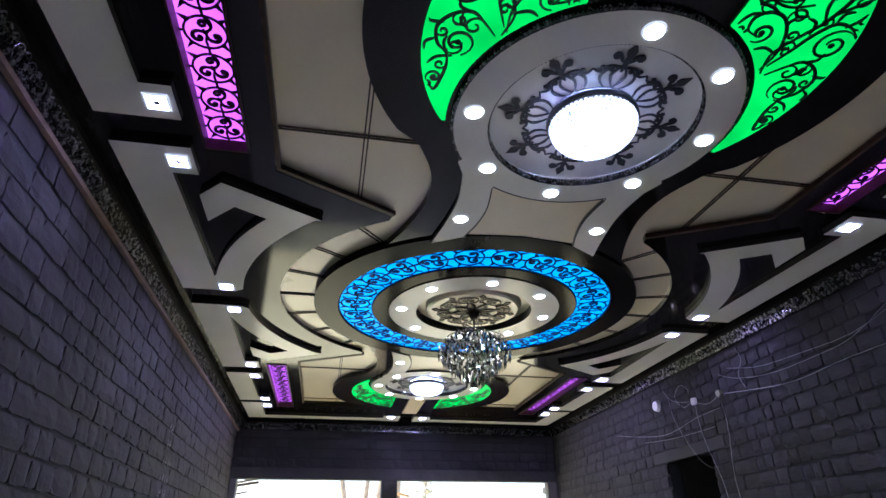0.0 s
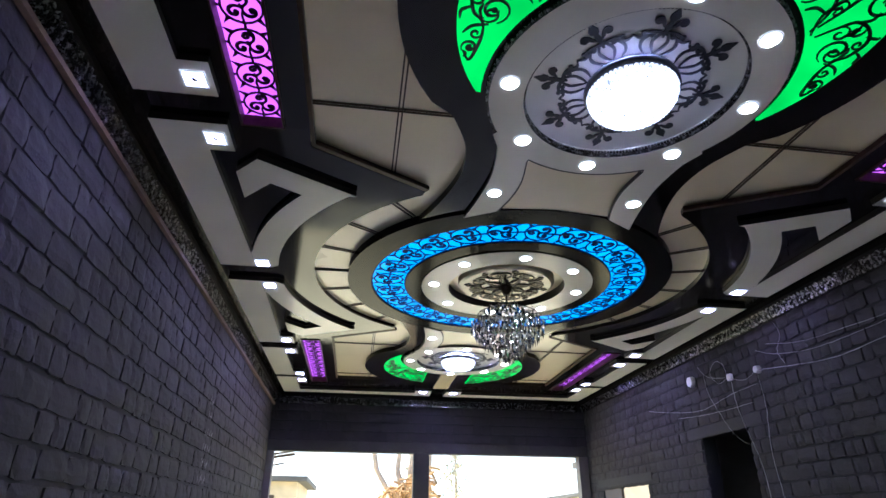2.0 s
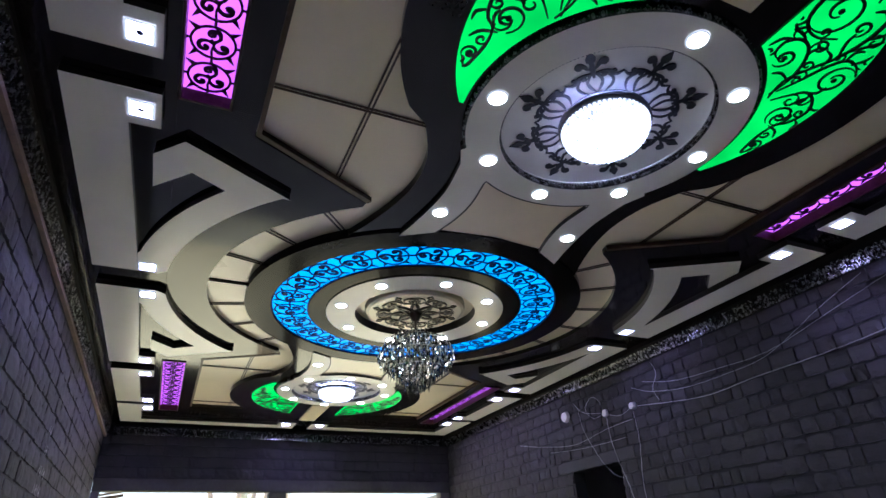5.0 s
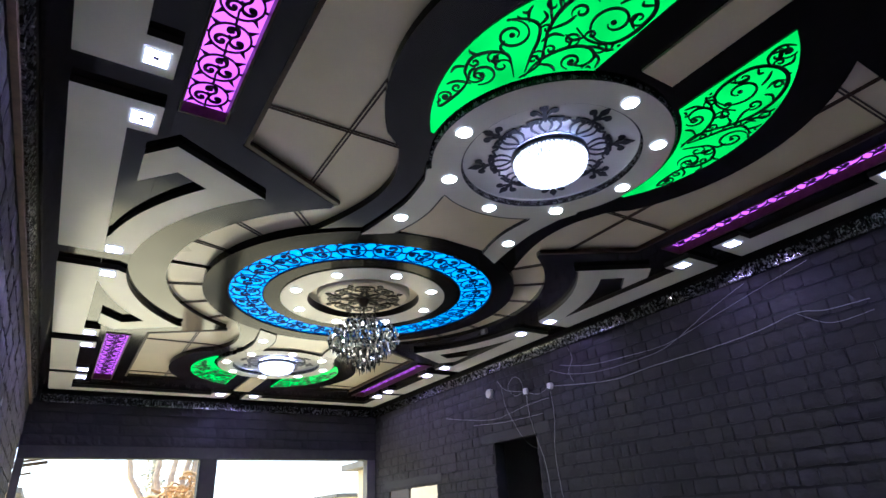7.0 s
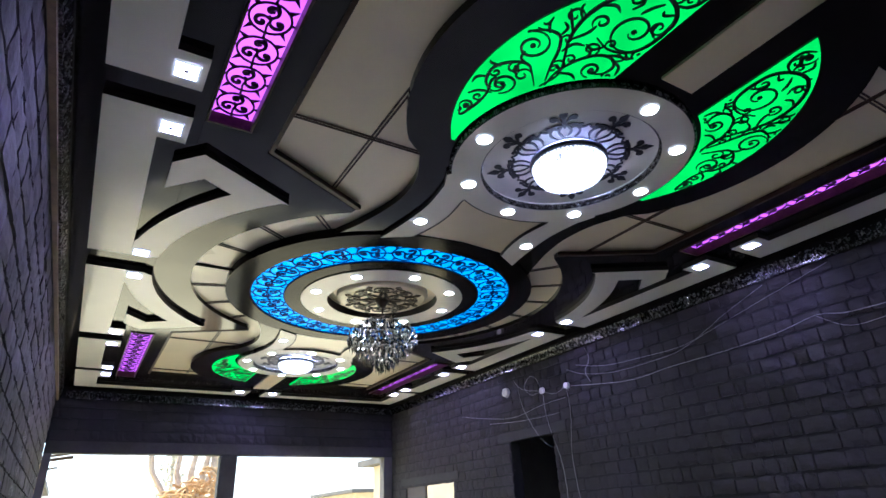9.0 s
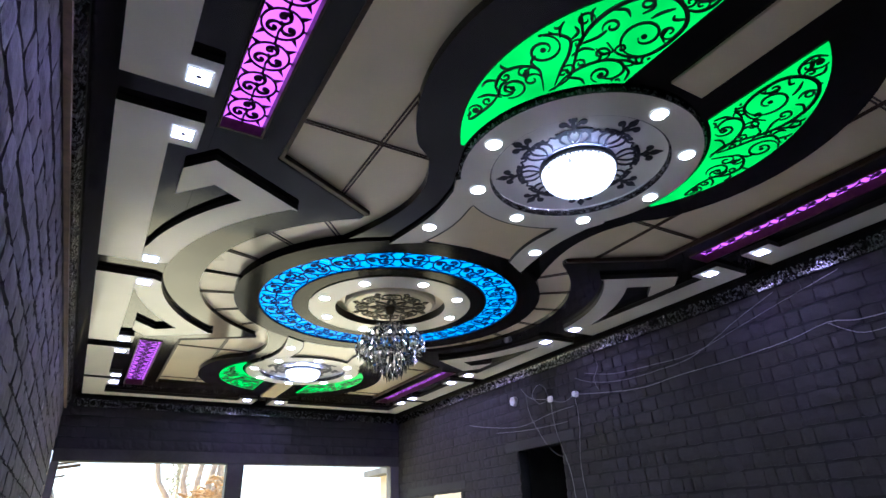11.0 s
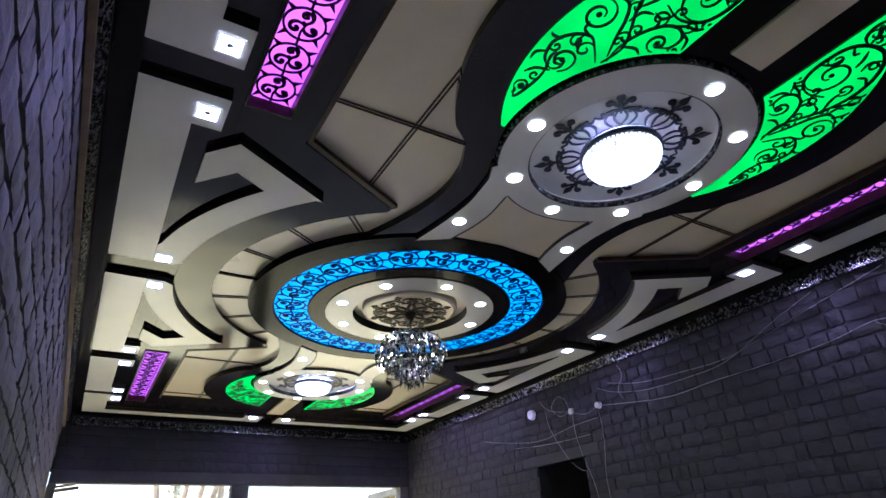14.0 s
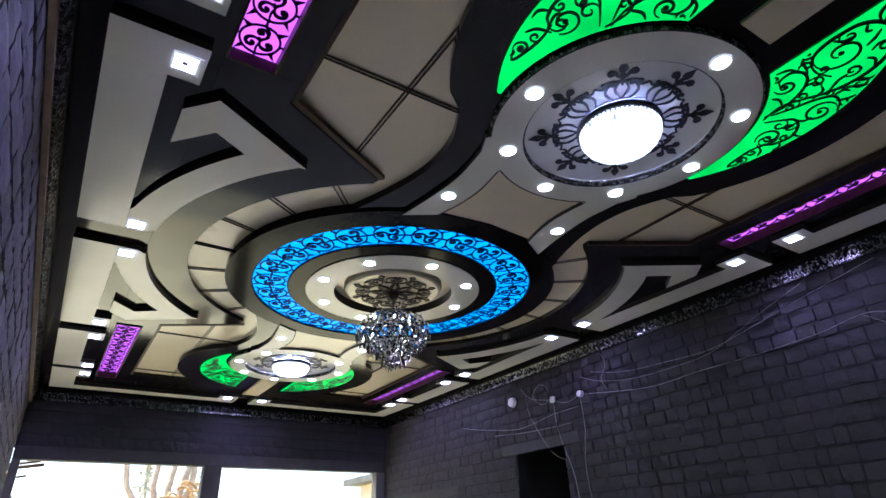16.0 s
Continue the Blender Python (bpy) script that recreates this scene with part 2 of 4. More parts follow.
CHEV = [(1.87, 2.17), (1.045, 1.71)]
bm = bmesh.new()
box(bm, -W2 - 0.2, W2 + 0.2, Y0 - 0.2, Y1 + 0.25, ZTOP, ZTOP + 0.15)
for sx, sy in QUARTERS:
    def plate(pts, z0=ZD, z1=ZTOP - 0.002, face=0, side=0):
        prism(bm, quarter(sx, sy, pts), z0, z1, side, face)

    end = 5.97
    plate([(2.293, 0), (W2, 0), (W2, end), (2.293, end)])
    plate([(2.291, 0), (2.291, 2.353)] + [(1.862, 2.353)] + CHEV + arc(1.965, 57.4, 0, 28))
    plate([(1.86, 2.355), (2.016, 2.355), (2.016, 4.88), (1.86, 4.88)])
    plate([(0, 4.60), (1.858, 4.60), (1.858, 4.88), (0, 4.88)])
    plate([(0, 4.882), (2.291, 4.882), (2.291, end), (0, end)])
    plate([(0, 0), (1.98, 0), (1.98, 4.70), (0, 4.70)], ZT, ZTOP - 0.01, 1, 1)
    # moulded lip along the sloping edge of the panel field and beside the violet boxes
    band(bm, quarter(sx, sy, [(1.835, 4.58), (1.835, 2.215), (1.02, 1.755)]), quarter(sx, sy, [(1.862, 4.58), (1.862, 2.19), (1.04, 1.722)]), ZD - 0.006, ZD + 0.03, 2, 2)
    # ribs between the panels
    for a in (0.0, 16.2, 32.6, 48.6):
        for d in (-0.55, 0.55):
            ribbon(bm, quarter(sx, sy, [(r * math.cos(radians(a + d)), r * math.sin(radians(a + d))) for r in (1.60, 1.97)]), 0.011, ZT - 0.008, ZT, False, 2)
    for line in (((1.30, 1.80), (1.30, 4.6)), ((0.85, 2.585), (1.87, 2.585)), ((1.1, 4.40), (1.87, 4.40))):
        (x0, v0), (x1, v1) = line
        for d in (-0.012, 0.012):
            o = (d, 0) if x0 == x1 else (0, d)
            ribbon(bm, quarter(sx, sy, [(x0 + o[0], v0 + o[1]), (x1 + o[0], v1 + o[1])]), 0.010, ZT - 0.009, ZT, False, 2)
ceil = part("ceiling", bm, [DARK, BEIGE, BROWN])
tagged(ceil, "glossy black-brown suspended ceiling with beige panels", "ceiling", kind="structure")


# ---- white mouldings that hang below the ceiling ----
def moulding(name, label, pts_list, z0=ZC, z1=ZD - 0.003, mats=None, group="", category="ceiling moulding"):
    bm = bmesh.new()
    for pts in pts_list:
        prism(bm, pts, z0, z1, 1, 0)
    return tagged(part(name, bm, mats or [WHITE, EDGE]), label, category, group)


for sx, sy in QUARTERS:
    q = lambda pts: quarter(sx, sy, pts)
    moulding("ceiling_moulding", "white gypsum border strip joined to an arrow-shaped scroll, black edges",
             [q([(2.83, 0.185), (2.83, 2.40), (2.36, 2.40), (2.36, 2.11), (2.525, 2.11), (2.505, 0.56)] + [(2.505, 0.185)]),
              q([(2.503, 0.185), (2.503, 0.50)] + arc(2.54, 12.5, 39.2, 12) + [(2.18, 1.74), (2.40, 1.50), (2.40, 1.86), (2.23, 2.045), (1.56, 1.645)] + arc(2.30, 45.5, 6, 16) + [(2.36, 0.185)])],
             group="arrow mouldings of the ceiling border")
    moulding("ceiling_moulding", "straight white gypsum border strip with square ends, black edges",
             [q([(2.83, 2.66), (2.83, 4.28), (2.36, 4.28), (2.36, 4.02), (2.525, 4.02), (2.525, 2.94), (2.36, 2.94), (2.36, 2.66)])], group="straight mouldings of the ceiling border")
    moulding("ceiling_moulding", "white gypsum corner strip running along the end wall, black edges",
             [q([(2.83, 4.42), (2.83, 5.62), (0.13, 5.62), (0.13, 5.17), (0.43, 5.17), (0.43, 5.38), (2.525, 5.38), (2.525, 4.82), (2.36, 4.82), (2.36, 4.42)])], group="corner mouldings of the ceiling border")

# ---- recessed violet light boxes ----
def scroll_cell(bm, w, z0, z1, lw):
    """One unit of the grille, w wide, centred on the origin: a ring round three thick commas, thorns at its corners."""
    h = w * 0.5
    band(bm, circle(h * 0.80, 28), circle(h * 0.90, 28), z0, z1, closed=True)
    for a in (140.0, 30.0, -95.0):
        cx, cy = h * 0.40 * math.cos(radians(a)), h * 0.40 * math.sin(radians(a))
        ribbon(bm, spiral(cx, cy, h * 0.36, a + 205, -1.05, 20, 0.25), lw * 2.1, z0, z1)
        blob(bm, cx + h * 0.03, cy, h * 0.10, z0, z1)
    ribbon(bm, smooth_line([(0.0, h * 0.86), (-h * 0.04, h * 0.45), (h * 0.02, h * 0.1), (-h * 0.08, -h * 0.15)], 4), lw * 1.2, z0, z1, False)
    ribbon(bm, smooth_line([(0.0, -h * 0.84), (h * 0.22, -h * 0.62), (h * 0.30, -h * 0.35)], 4), lw * 1.4, z0, z1)
    for s in (-1, 1):
        prism(bm, [(s * x, y) for x, y in ((h * 0.50, -h * 0.68), (h * 0.66, -h * 0.46), (h * 0.97, -h * 0.84))], z0, z1)
        prism(bm, [(s * x, y) for x, y in ((h * 0.54, h * 0.66), (h * 0.70, h * 0.50), (h * 0.88, h * 0.97))], z0, z1)
        ribbon(bm, [(s * x, 0.0) for x in (h * 0.86, h * 0.93, h * 1.0)], lw * 1.2, z0, z1, False)
    ribbon(bm, [(0, h * 0.86), (0, h), (0, h * 1.2)], lw * 1.4, z0, z1, False)
    ribbon(bm, [(0, -h * 0.86), (0, -h)], lw * 1.4, z0, z1, False)


PX0, PX1, PV0, PV1 = 2.030, 2.277, 2.37, 4.86
violet = thing("light_panel", "violet-lit recessed light box with a black scrollwork grille", "light panel", "violet ceiling light boxes", (0, 0, 0))
bm = bmesh.new()
box(bm, PX0, PX1, -PV1, -PV0, 3.715, 3.73)
part("diffuser", bm, PURPLE, violet, "glowing violet diffuser")
bm = bmesh.new()
box(bm, PX0 - 0.012, PX0, -PV1, -PV0, ZD - 0.012, 3.73)
box(bm, PX1, PX1 + 0.014, -PV1, -PV0, ZD - 0.012, 3.73)
box(bm, PX0 - 0.012, PX1 + 0.014, -PV0, -PV0 + 0.016, ZD - 0.012, 3.73)
box(bm, PX0 - 0.012, PX1 + 0.014, -PV1 - 0.016, -PV1, ZD - 0.012, 3.73)
part("surround", bm, BROWN, violet, "dark brown beaded surround")
bm = bmesh.new()
wide = PX1 - PX0
cells = 10
for k in range(cells):
    tmp = bmesh.new()
    scroll_cell(tmp, wide, 3.707, 3.714, 0.0100)
    for v in tmp.verts:
        v.co = Vector(((PX0 + PX1) / 2 + v.co.x, -(PV0 + (k + 0.5) * (PV1 - PV0) / cells) + v.co.y * 0.98, v.co.z))
    me = bpy.data.meshes.new("cell")
    tmp.to_mesh(me)
    tmp.free()
    bm.from_mesh(me)
    bpy.data.meshes.remove(me)
part("grille", bm, VIOLET_FRET, violet, "cut-out scrollwork grille")
violet.matrix_world = Matrix.Translation((0, YC, 0))
copy_thing(violet, Matrix.Translation((0, YC, 0)) @ Matrix.Rotation(math.pi, 4, "Z"))
shift = Matrix.Translation((-(PX0 + PX1), YC, 0))
copy_thing(violet, shift)
copy_thing(violet, Matrix.Translation((PX0 + PX1, YC, 0)) @ Matrix.Rotation(math.pi, 4, "Z"))

# ---- central medallion ----
med = thing("ceiling_medallion", "round stepped medallion with a blue-lit scrollwork ring", "ceiling medallion", at=(0, YC, 0))
bm = bmesh.new()
band(bm, circle(1.40, 96), circle(1.635, 96), 3.612, ZD + 0.12, closed=True)
band(bm, circle(0.88, 96), circle(1.05, 96), 3.616, ZD + 0.12, closed=True)
part("dark_ring", bm, SATIN, med, "glossy black rings")
bm = bmesh.new()
band(bm, circle(1.05, 96), circle(1.40, 96), 3.632, 3.66, closed=True)
part("diffuser", bm, BLUE, med, "glowing blue ring diffuser")
bm = bmesh.new()
units = 24
for k in range(units):
    tmp = bmesh.new()
    scroll_cell(tmp, 0.335, 3.626, 3.631, 0.0150)
    for v in tmp.verts:
        r, a = 1.225 + v.co.x, 2 * math.pi * (k + v.co.y * 0.95 / 0.335) / units
        v.co = Vector((r * math.cos(a), r * math.sin(a), v.co.z))
    me = bpy.data.meshes.new("unit")
    tmp.to_mesh(me)
    tmp.free()
    bm.from_mesh(me)
    bpy.data.meshes.remove(me)
band(bm, circle(1.385, 96), circle(1.40, 96), 3.622, 3.631, closed=True)
band(bm, circle(1.05, 96), circle(1.062, 96), 3.622, 3.631, closed=True)
part("grille", bm, NAVY_FRET, med, "navy cut-out scrollwork")
bm = bmesh.new()
band(bm, circle(0.60, 72), circle(0.88, 72), 3.606, 3.72, 1, 0, True)
part("white_ring", bm, [WHITE, EDGE], med, "white gypsum ring")
bm = bmesh.new()
prism(bm, circle(0.60, 72), 3.70, 3.72)
part("recess", bm, DARK, med)
bm = bmesh.new()
lathe(bm, [(0.0001, 3.62), (0.46, 3.62), (0.49, 3.635), (0.50, 3.66), (0.50, 3.699), (0.0001, 3.699)], 64)
part("rose_plate", bm, [BEIGE], med, "cream centre plate")
bm = bmesh.new()
for k in range(8):
    a0 = 45.0 * k
    for s in (-1, 1):
        for line in (arc(0.105, 0, 330, 18, 0.16, 0.0), spiral(0.31, s * 0.085, 0.075, -s * 150, s * 1.3, 16), smooth_line([(0.05, 0.0), (0.1, s * 0.07), (0.22, s * 0.10), (0.30, s * 0.16), (0.37, s * 0.12)], 4), [(0.37, 0), (0.40, s * 0.03), (0.44, 0)], [(0.26, 0), (0.37, 0)]):
            ca, sa = math.cos(radians(a0)), math.sin(radians(a0))
            ribbon(bm, [(x * ca - y * sa, x * sa + y * ca) for x, y in line], 0.014, 3.609, 3.619)
part("fretwork", bm, OLIVE_FRET, med, "bronze interlaced fretwork")

# ---- the keyhole-shaped fields with the round crystal lamps ----
RV = 3.03           # the lamp disc's distance from the centre line
SOUT = [(1.06, 1.22), (0.95, 1.50), (0.86, 1.80), (0.82, 2.08), (0.855, 2.37), (0.98, 2.65)]
LEG = [(0.70, 1.44), (0.645, 1.76), (0.615, 2.10), (0.65, 2.42), (0.75, 2.64)]


def inside_leaf(x, v):
    return math.hypot(x, v - 3.535) < 1.078 and math.hypot(x, v - RV) > 0.885 and x > 0.385


def clipped(line):
    run, out = [], []
    for p in line:
        if inside_leaf(*p):
            run.append(p)
        else:
            out.append(run)
            run = []
    return [r for r in out + [run] if len(r) > 2]


def leaf_outline(sx):
    pts = []
    a1 = math.degrees(math.atan2(2.90 - 3.535, 0.886))
    a2 = math.degrees(math.acos(0.37 / 1.09))
    pts += arc(1.09, a1, a2, 30, 0, 3.535)
    b2 = math.degrees(math.acos(0.37 / 0.87))
    b1 = math.degrees(math.atan2(2.90 - RV, 0.86))
    pts += arc(0.87, b2, b1, 24, 0, RV)
    return [(sx * x, -v) for x, v in pts]


# the cut-out vine: a main stem that closes into the big scroll, side stems with curls, leaf tips
MAIN = smooth_line([(0.71, 3.57), (0.68, 3.70), (0.74, 3.82), (0.80, 3.92), (0.83, 4.05), (0.81, 4.18), (0.74, 4.29), (0.65, 4.35), (0.56, 4.36), (0.47, 4.33), (0.41, 4.27), (0.395, 4.18), (0.40, 4.10), (0.43, 4.03), (0.49, 3.985), (0.58, 3.97), (0.68, 4.00)], 5)
SIDE = [smooth_line([(0.69, 3.59), (0.70, 3.71), (0.66, 3.83), (0.59, 3.91), (0.51, 3.93), (0.45, 3.89), (0.46, 3.82), (0.52, 3.79)], 5),
        smooth_line([(0.71, 3.62), (0.76, 3.73), (0.80, 3.84), (0.86, 3.92), (0.94, 3.92), (1.01, 3.88)], 5), smooth_line([(0.74, 3.56), (0.81, 3.63), (0.88, 3.68), (0.97, 3.65), (1.03, 3.57), (1.01, 3.47), (0.96, 3.42), (0.935, 3.34)], 5),
        smooth_line([(0.955, 3.44), (0.94, 3.34), (0.95, 3.24), (0.975, 3.15), (1.015, 3.20)], 5), smooth_line([(0.50, 4.34), (0.43, 4.36), (0.395, 4.41), (0.40, 4.47), (0.47, 4.51)], 5)]
CURLS = [spiral(0.54, 4.12, 0.14, 220, 1.25, 30, 0.2), spiral(0.94, 3.80, 0.10, 50, 1.35, 26, 0.3), spiral(0.54, 3.81, 0.06, 250, 1.2, 18, 0.3), spiral(0.91, 3.49, 0.085, 250, -1.2, 20, 0.25),
         spiral(0.99, 3.24, 0.045, -40, 1.3, 20, 0.2), spiral(0.47, 4.45, 0.06, 80, -1.3, 20, 0.2), spiral(0.735, 4.09, 0.05, 290, 1.2, 18, 0.2)]
TIPS = [smooth_line(p, 5) for p in ([(0.60, 4.22), (0.58, 4.27), (0.54, 4.32)], [(0.55, 3.93), (0.48, 3.96), (0.42, 3.96)], [(0.76, 4.28), (0.67, 4.30), (0.64, 4.27), (0.66, 4.22)], [(0.82, 4.16), (0.75, 4.20), (0.70, 4.18)],
                                    [(0.80, 3.95), (0.88, 4.03), (0.93, 4.08)], [(0.78, 3.84), (0.76, 3.91), (0.70, 3.93)], [(0.88, 3.68), (0.94, 3.70), (0.95, 3.75)], [(0.92, 3.91), (0.96, 3.96), (0.97, 4.02)], [(0.84, 4.06), (0.89, 4.12), (0.86, 4.20)])]
TIPS += [smooth_line(p, 5) for p in ([(0.41, 4.14), (0.46, 4.17), (0.47, 4.22)], [(0.64, 4.35), (0.68, 4.41), (0.65, 4.45)], [(1.00, 3.60), (1.07, 3.60), (1.07, 3.66)], [(0.70, 3.70), (0.62, 3.73), (0.57, 3.71)], [(0.92, 3.40), (1.00, 3.38), (1.04, 3.33)])]
TIPS += [smooth_line(p, 5) for p in ([(0.60, 3.98), (0.64, 3.93), (0.70, 3.94)], [(0.44, 4.30), (0.49, 4.27), (0.51, 4.29)], [(0.55, 4.36), (0.57, 4.42), (0.53, 4.46)], [(0.47, 4.00), (0.43, 3.97), (0.40, 3.99)], [(0.86, 3.92), (0.86, 3.98), (0.90, 4.0)], [(1.01, 3.88), (1.05, 3.82), (1.06, 3.74)],
                                     [(0.92, 3.67), (0.92, 3.61), (0.88, 3.59)], [(1.02, 3.50), (1.07, 3.47), (1.07, 3.42)], [(0.96, 3.43), (0.98, 3.48), (0.97, 3.52)], [(0.66, 3.83), (0.63, 3.88), (0.65, 3.93)], [(0.49, 3.92), (0.42, 3.90), (0.39, 3.84)], [(0.80, 3.92), (0.75, 4.0), (0.74, 4.06)])]
# small tendrils that leave the stems on either side and roll up
TENDRILS = []
for n, stem in enumerate([MAIN] + SIDE):
    for k in range(9 if n == 0 else 5, len(stem) - 4, 11 if n == 0 else 8):
        (xa, va), (xb, vb) = stem[k - 1], stem[k + 1]
        turn = 1 if (k + n) % 2 else -1
        ahead = math.degrees(math.atan2(vb - va, xb - xa))
        r = 0.034 + 0.010 * ((k * 7 + n) % 3)
        cx, cv = stem[k][0] + r * math.cos(radians(ahead + 80 * turn)), stem[k][1] + r * math.sin(radians(ahead + 80 * turn))
        TENDRILS.append(spiral(cx, cv, r, ahead - 100 * turn, 1.15 * turn, 18, 0.2))
VINES = [(MAIN, 0.024)] + [(line, 0.018) for line in SIDE] + [(line, 0.0155) for line in CURLS] + [(line, 0.016) for line in TIPS] + [(line, 0.013) for line in TENDRILS]


def lamp_arm(bm, z0, z1):
    """One fleur of the black filigree round the lamp, along +x, with the lace arches to its neighbours."""
    for s in (-1, 1):
        for w, line in zip((0.016, 0.016, 0.020, 0.023, 0.017), (smooth_line([(0.265, 0.0), (0.31, s * 0.026), (0.36, s * 0.040), (0.41, s * 0.022), (0.44, 0.0)], 5), smooth_line([(0.26, s * 0.045), (0.30, s * 0.082), (0.345, s * 0.096), (0.395, s * 0.075), (0.43, s * 0.02)], 5),
                     smooth_line([(0.43, s * 0.01), (0.428, s * 0.055), (0.412, s * 0.088), (0.385, s * 0.100), (0.372, s * 0.122), (0.388, s * 0.160)], 4),
                     smooth_line([(0.45, 0.0), (0.475, s * 0.028), (0.505, s * 0.046), (0.52, s * 0.066), (0.50, s * 0.082), (0.478, s * 0.068)], 4), smooth_line([(0.41, 0.0), (0.425, s * 0.03), (0.415, s * 0.055), (0.395, s * 0.058)], 4))):
            ribbon(bm, line, w, z0, z1)
        blob(bm, 0.497, s * 0.066, 0.022, z0, z1)
        blob(bm, 0.398, s * 0.055, 0.015, z0, z1)
        blob(bm, 0.408, s * 0.108, 0.015, z0, z1)
    ribbon(bm, [(0.39, 0), (0.43, 0), (0.47, 0), (0.51, 0), (0.56, 0)], 0.032, z0, z1)
    prism(bm, [(0.495, 0.0), (0.52, 0.024), (0.545, 0.028), (0.57, 0.015), (0.60, 0.0), (0.57, -0.015), (0.545, -0.028), (0.52, -0.024)], z0, z1)


field = thing("ceiling_field", "black keyhole-shaped ceiling field with white legs and green-lit leaf panels", "ceiling field", "keyhole fields of the ceiling", (0, 0, 0))
bm = bmesh.new()
side = smooth_line(SOUT, 6)
side += arc(1.385, -39, 90, 40, 0, 3.57)[1:]
well = 0.632
for s in (1, -1):
    half = [(s * x, -v) for x, v in side] + [(s * x, -v) for x, v in arc(well, 90, -90, 40, 0, RV)] + [(s * x, -v) for x, v in arc(1.62, 90, 49, 10)]
    prism(bm, half, ZS, ZT + 0.1)
part("backing", bm, DARK, field, "glossy black backing board")
bm = bmesh.new()
inner = [(0.46, 1.585), (0.405, 1.80), (0.385, 2.03), (0.415, 2.285)]
for s in (1, -1):
    li = smooth_line(inner, 6)
    lo = smooth_line(LEG[:4], 6)
    band(bm, [(s * x, -v) for x, v in li], [(s * x, -v) for x, v in lo], ZC, ZS - 0.002, 1, 0)
band(bm, circle(0.62, 96, 0, -RV), circle(0.822, 96, 0, -RV), ZC - 0.003, ZS - 0.002, 1, 0, True)
for s in (1, -1):
    prism(bm, [(s * x, -v) for x, v in [(0.415, 2.28), (0.65, 2.42), (0.71, 2.55)] + arc(0.815, -33, -62, 8, 0, RV)], ZC - 0.0015, ZS - 0.002, 1, 0)
part("white_ring", bm, [WHITE, EDGE], field, "white gypsum ring with two curved legs")
bm = bmesh.new()
prism(bm, [(x, -v) for x, v in [(-0.45, 1.60), (0.0, 1.645), (0.45, 1.60)] + smooth_line(inner, 6)[1:] + arc(0.82, -62, -118, 12, 0, RV) + [(-x, v) for x, v in smooth_line(inner, 6)[::-1][:-1]]], ZS - 0.012, ZS - 0.002)
part("inset_panel", bm, BEIGE, field, "beige inset panel between the legs")
# dark strip standing in for the shade in the gap round the inset
bm = bmesh.new()
edge = [(x, -v) for x, v in smooth_line(inner, 6) + arc(0.825, -60, -120, 14, 0, RV) + [(-x, v) for x, v in smooth_line(inner, 6)[::-1]]]
ribbon(bm, edge, 0.009, ZC - 0.006, ZS - 0.012, False)
part("inset_edge", bm, EDGE, field, "thin dark strip drawn for the shaded gap round the inset panel")
bm = bmesh.new()
prism(bm, [(x, -v) for x, v in ((-0.13, 3.95), (0.13, 3.95), (0.13, 5.0), (-0.13, 5.0))], ZS - 0.02, ZS - 0.002)
part("inset_strip", bm, BEIGE, field, "beige strip between the leaf panels")
for s in (1, -1):
    bm = bmesh.new()
    prism(bm, leaf_outline(s), ZS - 0.010, ZS - 0.002)
    leaf = part("leaf_panel", bm, GREEN, field, "glowing green leaf-shaped diffuser")
    bm = bmesh.new()
    for line, w in VINES:
        for run in clipped(line):
            ribbon(bm, [(s * x, -v) for x, v in run], w, ZS - 0.018, ZS - 0.011)
    for x, v in ((0.54, 4.12), (0.94, 3.80), (0.54, 3.81), (0.91, 3.49), (0.99, 3.24), (0.47, 4.45)):
        blob(bm, s * x, -v, 0.016, ZS - 0.018, ZS - 0.011)
    part("vine", bm, FRET, leaf, "black cut-out vine scrolls")
bm = bmesh.new()
for k in range(230):
    a = 2 * math.pi * k / 230
    blob(bm, 0.830 * math.cos(a), -RV + 0.830 * math.sin(a), 0.0085, ZC + 0.004, ZS - 0.003, 6)
part("bead_edge", bm, SILVER, field, "dark beaded edge of the white ring")
ZL = ZS + 0.030     # underside of the disc at the bottom of the well
bm = bmesh.new()
prism(bm, circle(0.631, 72, 0, -RV), ZL, ZL + 0.02)
part("lamp_disc", bm, WHITE, field, "recessed white disc")
bm = bmesh.new()
band(bm, circle(0.621, 96, 0, -RV), circle(0.631, 96, 0, -RV), ZC + 0.001, ZL - 0.0005, closed=True)
part("well_wall", bm, WHITE, field, "white wall of the lamp's well")
for z in (ZC + 0.006, ZC + 0.030):
    bm = bmesh.new()
    for k in range(190):
        a = 2 * math.pi * k / 190
        blob(bm, 0.616 * math.cos(a), -RV + 0.616 * math.sin(a), 0.010, z, z + 0.012, 6)
    part("bead_rim", bm, SILVER, field, "beaded silver rim")
bm = bmesh.new()
for k in range(8):
    tmp = bmesh.new()
    lamp_arm(tmp, ZL - 0.009, ZL - 0.003)
    me = bpy.data.meshes.new("arm")
    for v in tmp.verts:
        v.co.x = 0.25 + 0.94 * (v.co.x - 0.25)
    tmp.transform(Matrix.Translation((0, -RV, 0)) @ Matrix.Rotation(radians(45 * k), 4, "Z"))
    tmp.to_mesh(me)
    tmp.free()
    bm.from_mesh(me)
    bpy.data.meshes.remove(me)
band(bm, circle(0.248, 48, 0, -RV), circle(0.262, 48, 0, -RV), ZL - 0.009, ZL - 0.003, closed=True)
part("filigree", bm, FRET, field, "black fleur filigree round the lamp")
field.matrix_world = Matrix.Translation((0, YC, 0))
